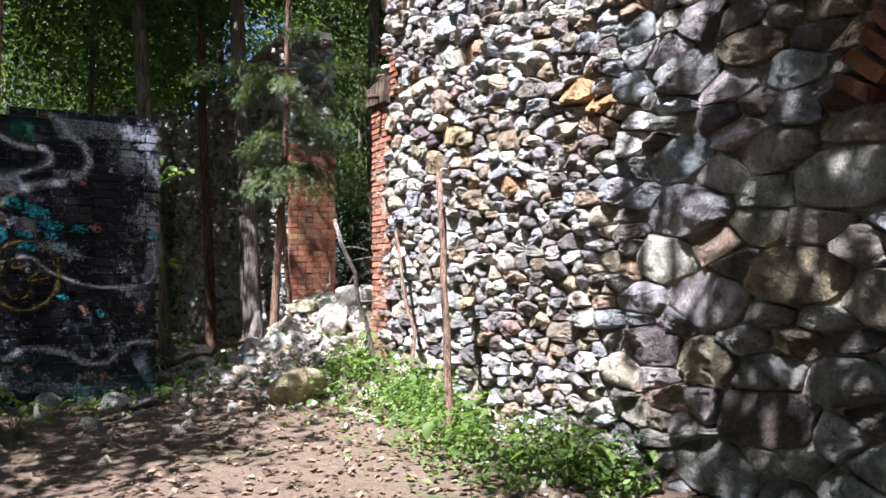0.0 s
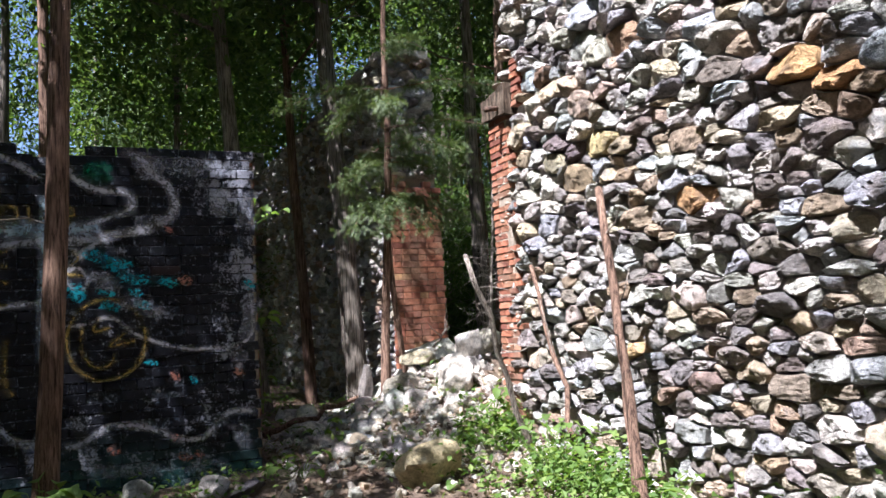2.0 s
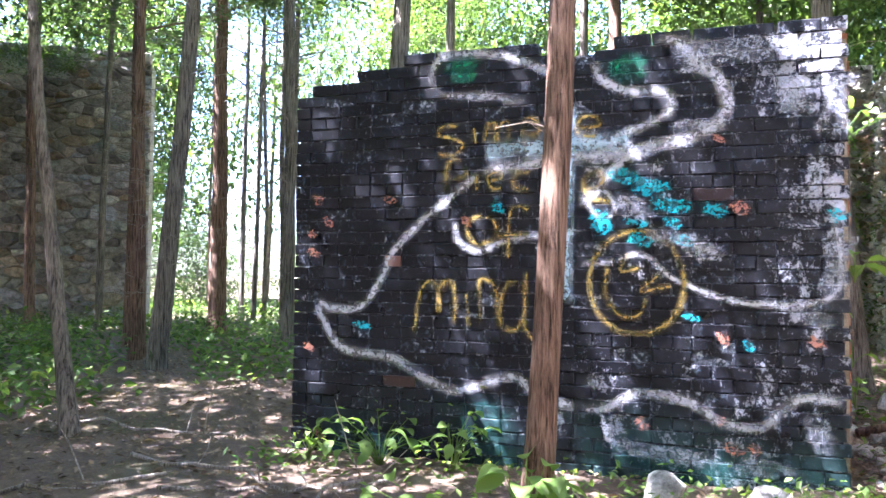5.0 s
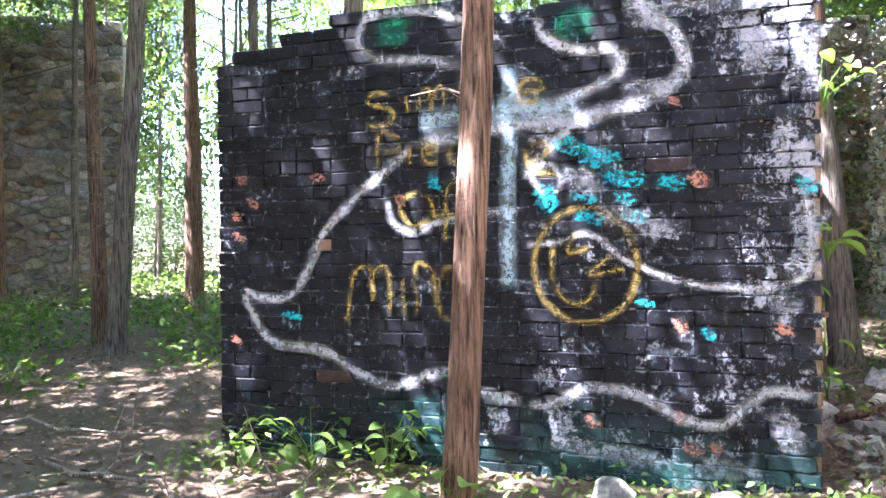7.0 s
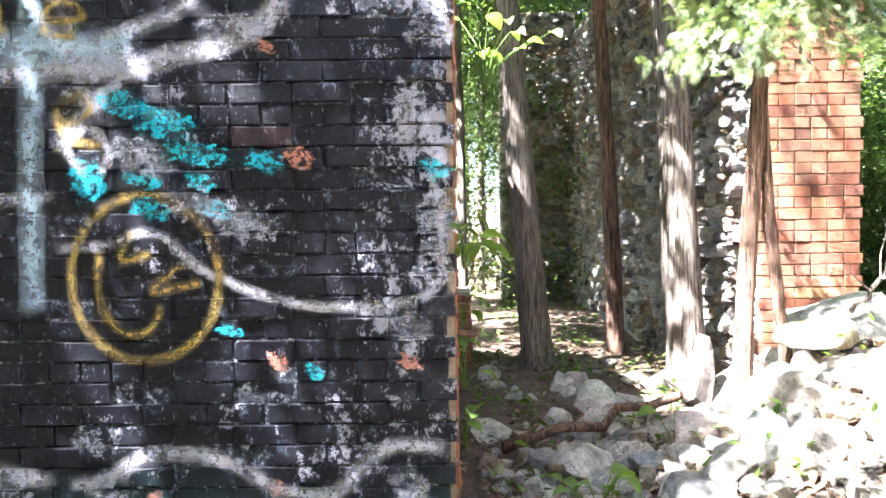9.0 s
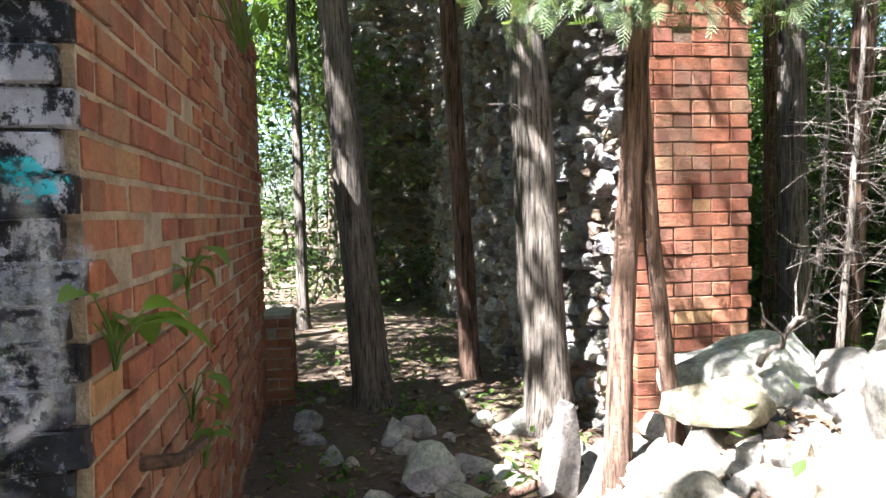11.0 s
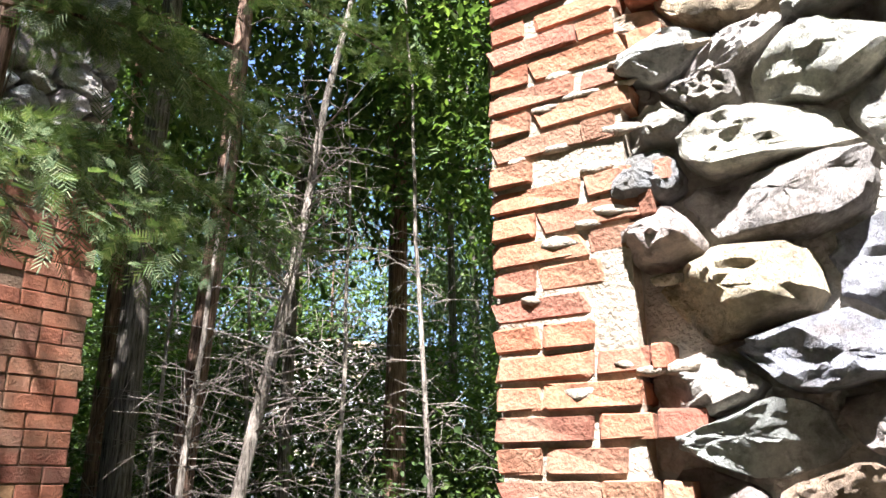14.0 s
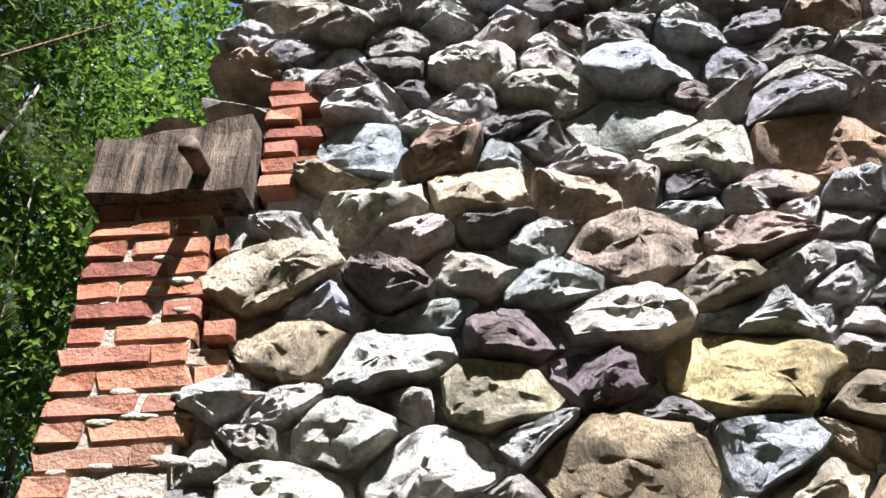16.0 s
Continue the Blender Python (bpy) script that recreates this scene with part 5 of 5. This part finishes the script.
for k, (x, y, a, L) in enumerate(((-2.6, 6.3, 20, 1.1), (-3.2, 6.8, -15, 1.3), (-1.9, 6.2, 60, 0.8), (-3.5, 5.9, 35, 1.0), (0.2, 6.3, 10, 0.6), (-4.4, 7.4, 0, 1.5))):
    z = ground_height(x, y) + 0.02
    x2, y2 = x + math.cos(radians(a)) * L, y + math.sin(radians(a)) * L
    stick((x, y, z), (x2, y2, ground_height(x2, y2) + 0.03), 0.013, "dry stick lying on the leaf litter", 20 + k, 0.12, DEAD_WOOD)

# ---- rail fence ----
fence = thing("rail_fence", pose(-1.5, 20.5, ground_height(-1.5, 20.5)), "weathered wooden rail fence beyond the ruin", "fence")
for k in range(5):
    piece("post", mesh_of("post", *box(k * 1.6 - 0.06, k * 1.6 + 0.06, -0.06, 0.06, -0.3, 1.15), PLANK_WOOD), fence)
for z in (0.35, 0.75, 1.05):
    piece("rail", mesh_of("rail", *tube([(-0.3, 0.08, z), (3.2, 0.09, z + 0.02), (6.7, 0.08, z)], [0.05, 0.055, 0.05], 7, 0.1), PLANK_WOOD), fence)

# ---- low growth ----
def patch(name, n, place, size, material, label, category, seed, **kw):
    rr = np.random.default_rng(seed)
    pts = np.array([place(rr) for _ in range(n)])
    tagged(new(name, leaf_mesh(name, pts, size * rr.uniform(0.6, 1.35, n), rr, material, **kw)), label, category, kind="stuff")


def litter_at(rr):
    x, y = rr.uniform(-7, 5), rr.uniform(1.0, 14)
    return x, y, ground_height(x, y) + 0.012


def weeds_at(rr):
    while True:
        t = rr.uniform(0, 1)
        y = 3.2 + 3.7 * t
        x = 2.72 - abs(rr.normal(0, 0.42)) - 0.1
        if noise.noise((x * 1.7, y * 1.7, 1)) > -0.28:
            return x, y, ground_height(x, y) + abs(rr.normal(0, 0.13)) + 0.02


def foot_at(rr):
    x = rr.uniform(-2.5, 0.9)
    y = 7.3 - abs(rr.normal(0, 0.3)) - 0.05
    return x, y, ground_height(x, y) + abs(rr.normal(0, 0.07)) * (1.8 if -2.3 < x < -1.1 else 0.8) + 0.015


def glade_at(rr):
    while True:
        x, y = rr.uniform(-18, -2.6), rr.uniform(6.5, 26)
        if x > -4.6 and y < 8.5:
            continue
        if noise.noise((x * 0.6, y * 0.6, 4)) > -0.15:
            return x, y, ground_height(x, y) + abs(rr.normal(0, 0.16)) + 0.02


def wood_at(rr):
    while True:
        x, y = rr.uniform(3.6, 18), rr.uniform(7.4, 20)
        if noise.noise((x * 0.7, y * 0.7, 7)) > -0.2:
            return x, y, ground_height(x, y) + abs(rr.normal(0, 0.65)) * min(1, (x - 3.2) / 2.5) + 0.03


def gap_at(rr):
    while True:
        x, y = rr.uniform(0.9, 2.6), rr.uniform(6.8, 16.5)
        if noise.noise((x * 1.5, y * 1.5, 9)) > 0.12:
            return x, y, ground_height(x, y) + abs(rr.normal(0, 0.07)) + 0.02


def rubble_litter_at(rr):
    x, y = rr.normal(1.9, 0.7), rr.normal(7.6, 1.0)
    return min(x, 2.65), y, ground_height(x, y) + 0.02


patch("leaf_litter", 3500, rubble_litter_at, 0.05, LITTER, "dry leaves caught among the rubble", "leaf litter", 11, flat=0.3)
patch("leaf_litter", 30000, litter_at, 0.055, LITTER, "dry brown leaves covering the forest floor", "leaf litter", 1, flat=0.25)
patch("weeds", 5200, weeds_at, 0.055, HERB, "bright green weeds along the stone wall", "weeds", 2, flat=0.5)
patch("weeds", 800, foot_at, 0.05, HERB, "green weeds along the painted wall's foot", "weeds", 3, flat=0.5)
patch("undergrowth", 16000, glade_at, 0.10, LEAF, "green undergrowth in the shade of the glade", "undergrowth", 14, flat=0.5)
patch("undergrowth", 13000, glade_at, 0.11, HERB, "sunlit green undergrowth in the glade", "undergrowth", 4, flat=0.5)
patch("undergrowth", 26000, wood_at, 0.10, LEAF, "dark green undergrowth in the woods", "undergrowth", 5, flat=0.5)
patch("weeds", 900, gap_at, 0.06, HERB, "small green plants among the rubble", "weeds", 6, flat=0.5)


def blade_leaf(L, W, seed):
    """One broad leaf with a folded midrib and a pointed tip, along x."""
    rr = np.random.default_rng(seed)
    v, f, n = [], [], 7
    for i in range(n):
        t = i / (n - 1)
        wid = W * math.sin(math.pi * min(t * 0.93 + 0.05, 1)) ** 0.8 * 0.5
        z = 0.12 * L * math.sin(math.pi * t) - 0.16 * L * t * t
        v += [(t * L, -wid, z + wid * 0.3), (t * L, 0, z), (t * L, wid, z + wid * 0.3)]
    for i in range(n - 1):
        for k in (0, 1):
            f.append((3 * i + k, 3 * i + 3 + k, 3 * i + 4 + k, 3 * i + 1 + k))
    return v, f


BLADES = [mesh_of("leaf", *blade_leaf(0.15, 0.10, s), HERB, smooth=True) for s in range(2)]


def plant(x, y, n, height, label, seed, z=None, spread=0.18, size=1.0):
    """A broad-leaved seedling: thin stems and a leaf at each end."""
    rr = np.random.default_rng(seed)
    z = ground_height(x, y) if z is None else z
    ob = thing("plant", pose(x, y, z - 0.02), label, "plant", "broad-leaved plants")
    for k in range(n):
        a, q = rr.uniform(0, 6.28), rr.uniform(0.2, 1)
        tip = Vector((math.cos(a) * spread * q, math.sin(a) * spread * q, height * rr.uniform(0.45, 1.05)))
        piece("stem", mesh_of("stem", *tube([(0, 0, 0), (tip.x * 0.3, tip.y * 0.3, tip.z * 0.6), tip], [0.004, 0.003, 0.002], 4), HERB), ob)
        s = rr.uniform(0.4, 0.8) * size
        piece("leaf", BLADES[k % 2], ob, "", Matrix.Translation(tip) @ Euler((rr.normal(0, 0.3), rr.normal(0.15, 0.3), a + rr.normal(0, 0.6))).to_matrix().to_4x4() @ Matrix.Diagonal((s, s, s, 1)))


plant(-0.62, 6.05, 24, 0.40, "broad-leaved seedling at the cedar's foot", 1, size=1.5)
plant(-0.35, 6.15, 10, 0.30, "broad-leaved seedling beside the cedar", 2)
plant(-1.75, 7.2, 24, 0.30, "leafy green seedlings against the painted wall", 3, spread=0.42)
plant(-1.3, 7.2, 16, 0.34, "leafy green seedlings against the painted wall", 4, spread=0.2)
plant(-2.2, 7.15, 7, 0.22, "leafy green seedlings against the painted wall", 5, spread=0.22)
plant(0.95, 6.85, 10, 0.2, "low broad-leaved plant at the wall's corner", 6)
plant(-1.1, 6.3, 14, 0.22, "low broad-leaved plant on the forest floor", 7, spread=0.3)
plant(1.55, 6.3, 8, 0.22, "bright green plant in front of the rubble", 8)
plant(2.5, 6.9, 10, 0.32, "bright green plant at the brick jamb's foot", 9)
plant(1.3, 7.6, 12, 0.22, "small green plant among the rubble", 10)
plant(1.7, 8.0, 10, 0.2, "small green plant among the rubble", 11)
plant(2.2, 5.6, 20, 0.4, "bright green plant below the stone wall", 12, spread=0.3)
plant(2.0, 4.4, 20, 0.35, "bright green plant below the stone wall", 13, spread=0.3)
plant(2.3, 3.6, 16, 0.3, "bright green plant below the stone wall", 14, spread=0.3)
plant(0.93, 8.62, 20, 0.42, "leafy green branch reaching out from the brick side", 30, z=2.12, spread=0.34, size=1.1)
# creeper on the corner of the painted wall
for k, (y, z) in enumerate(((7.46, 1.3), (7.55, 0.85), (7.48, 0.65), (8.2, 1.35), (8.4, 0.8), (8.2, 1.0))):
    plant(0.80, y, 6 if k else 9, 0.14, "creeper leaves clinging to the brick corner", 40 + k, z=z, spread=0.07 if k else 0.10, size=0.8 if k else 1.3)
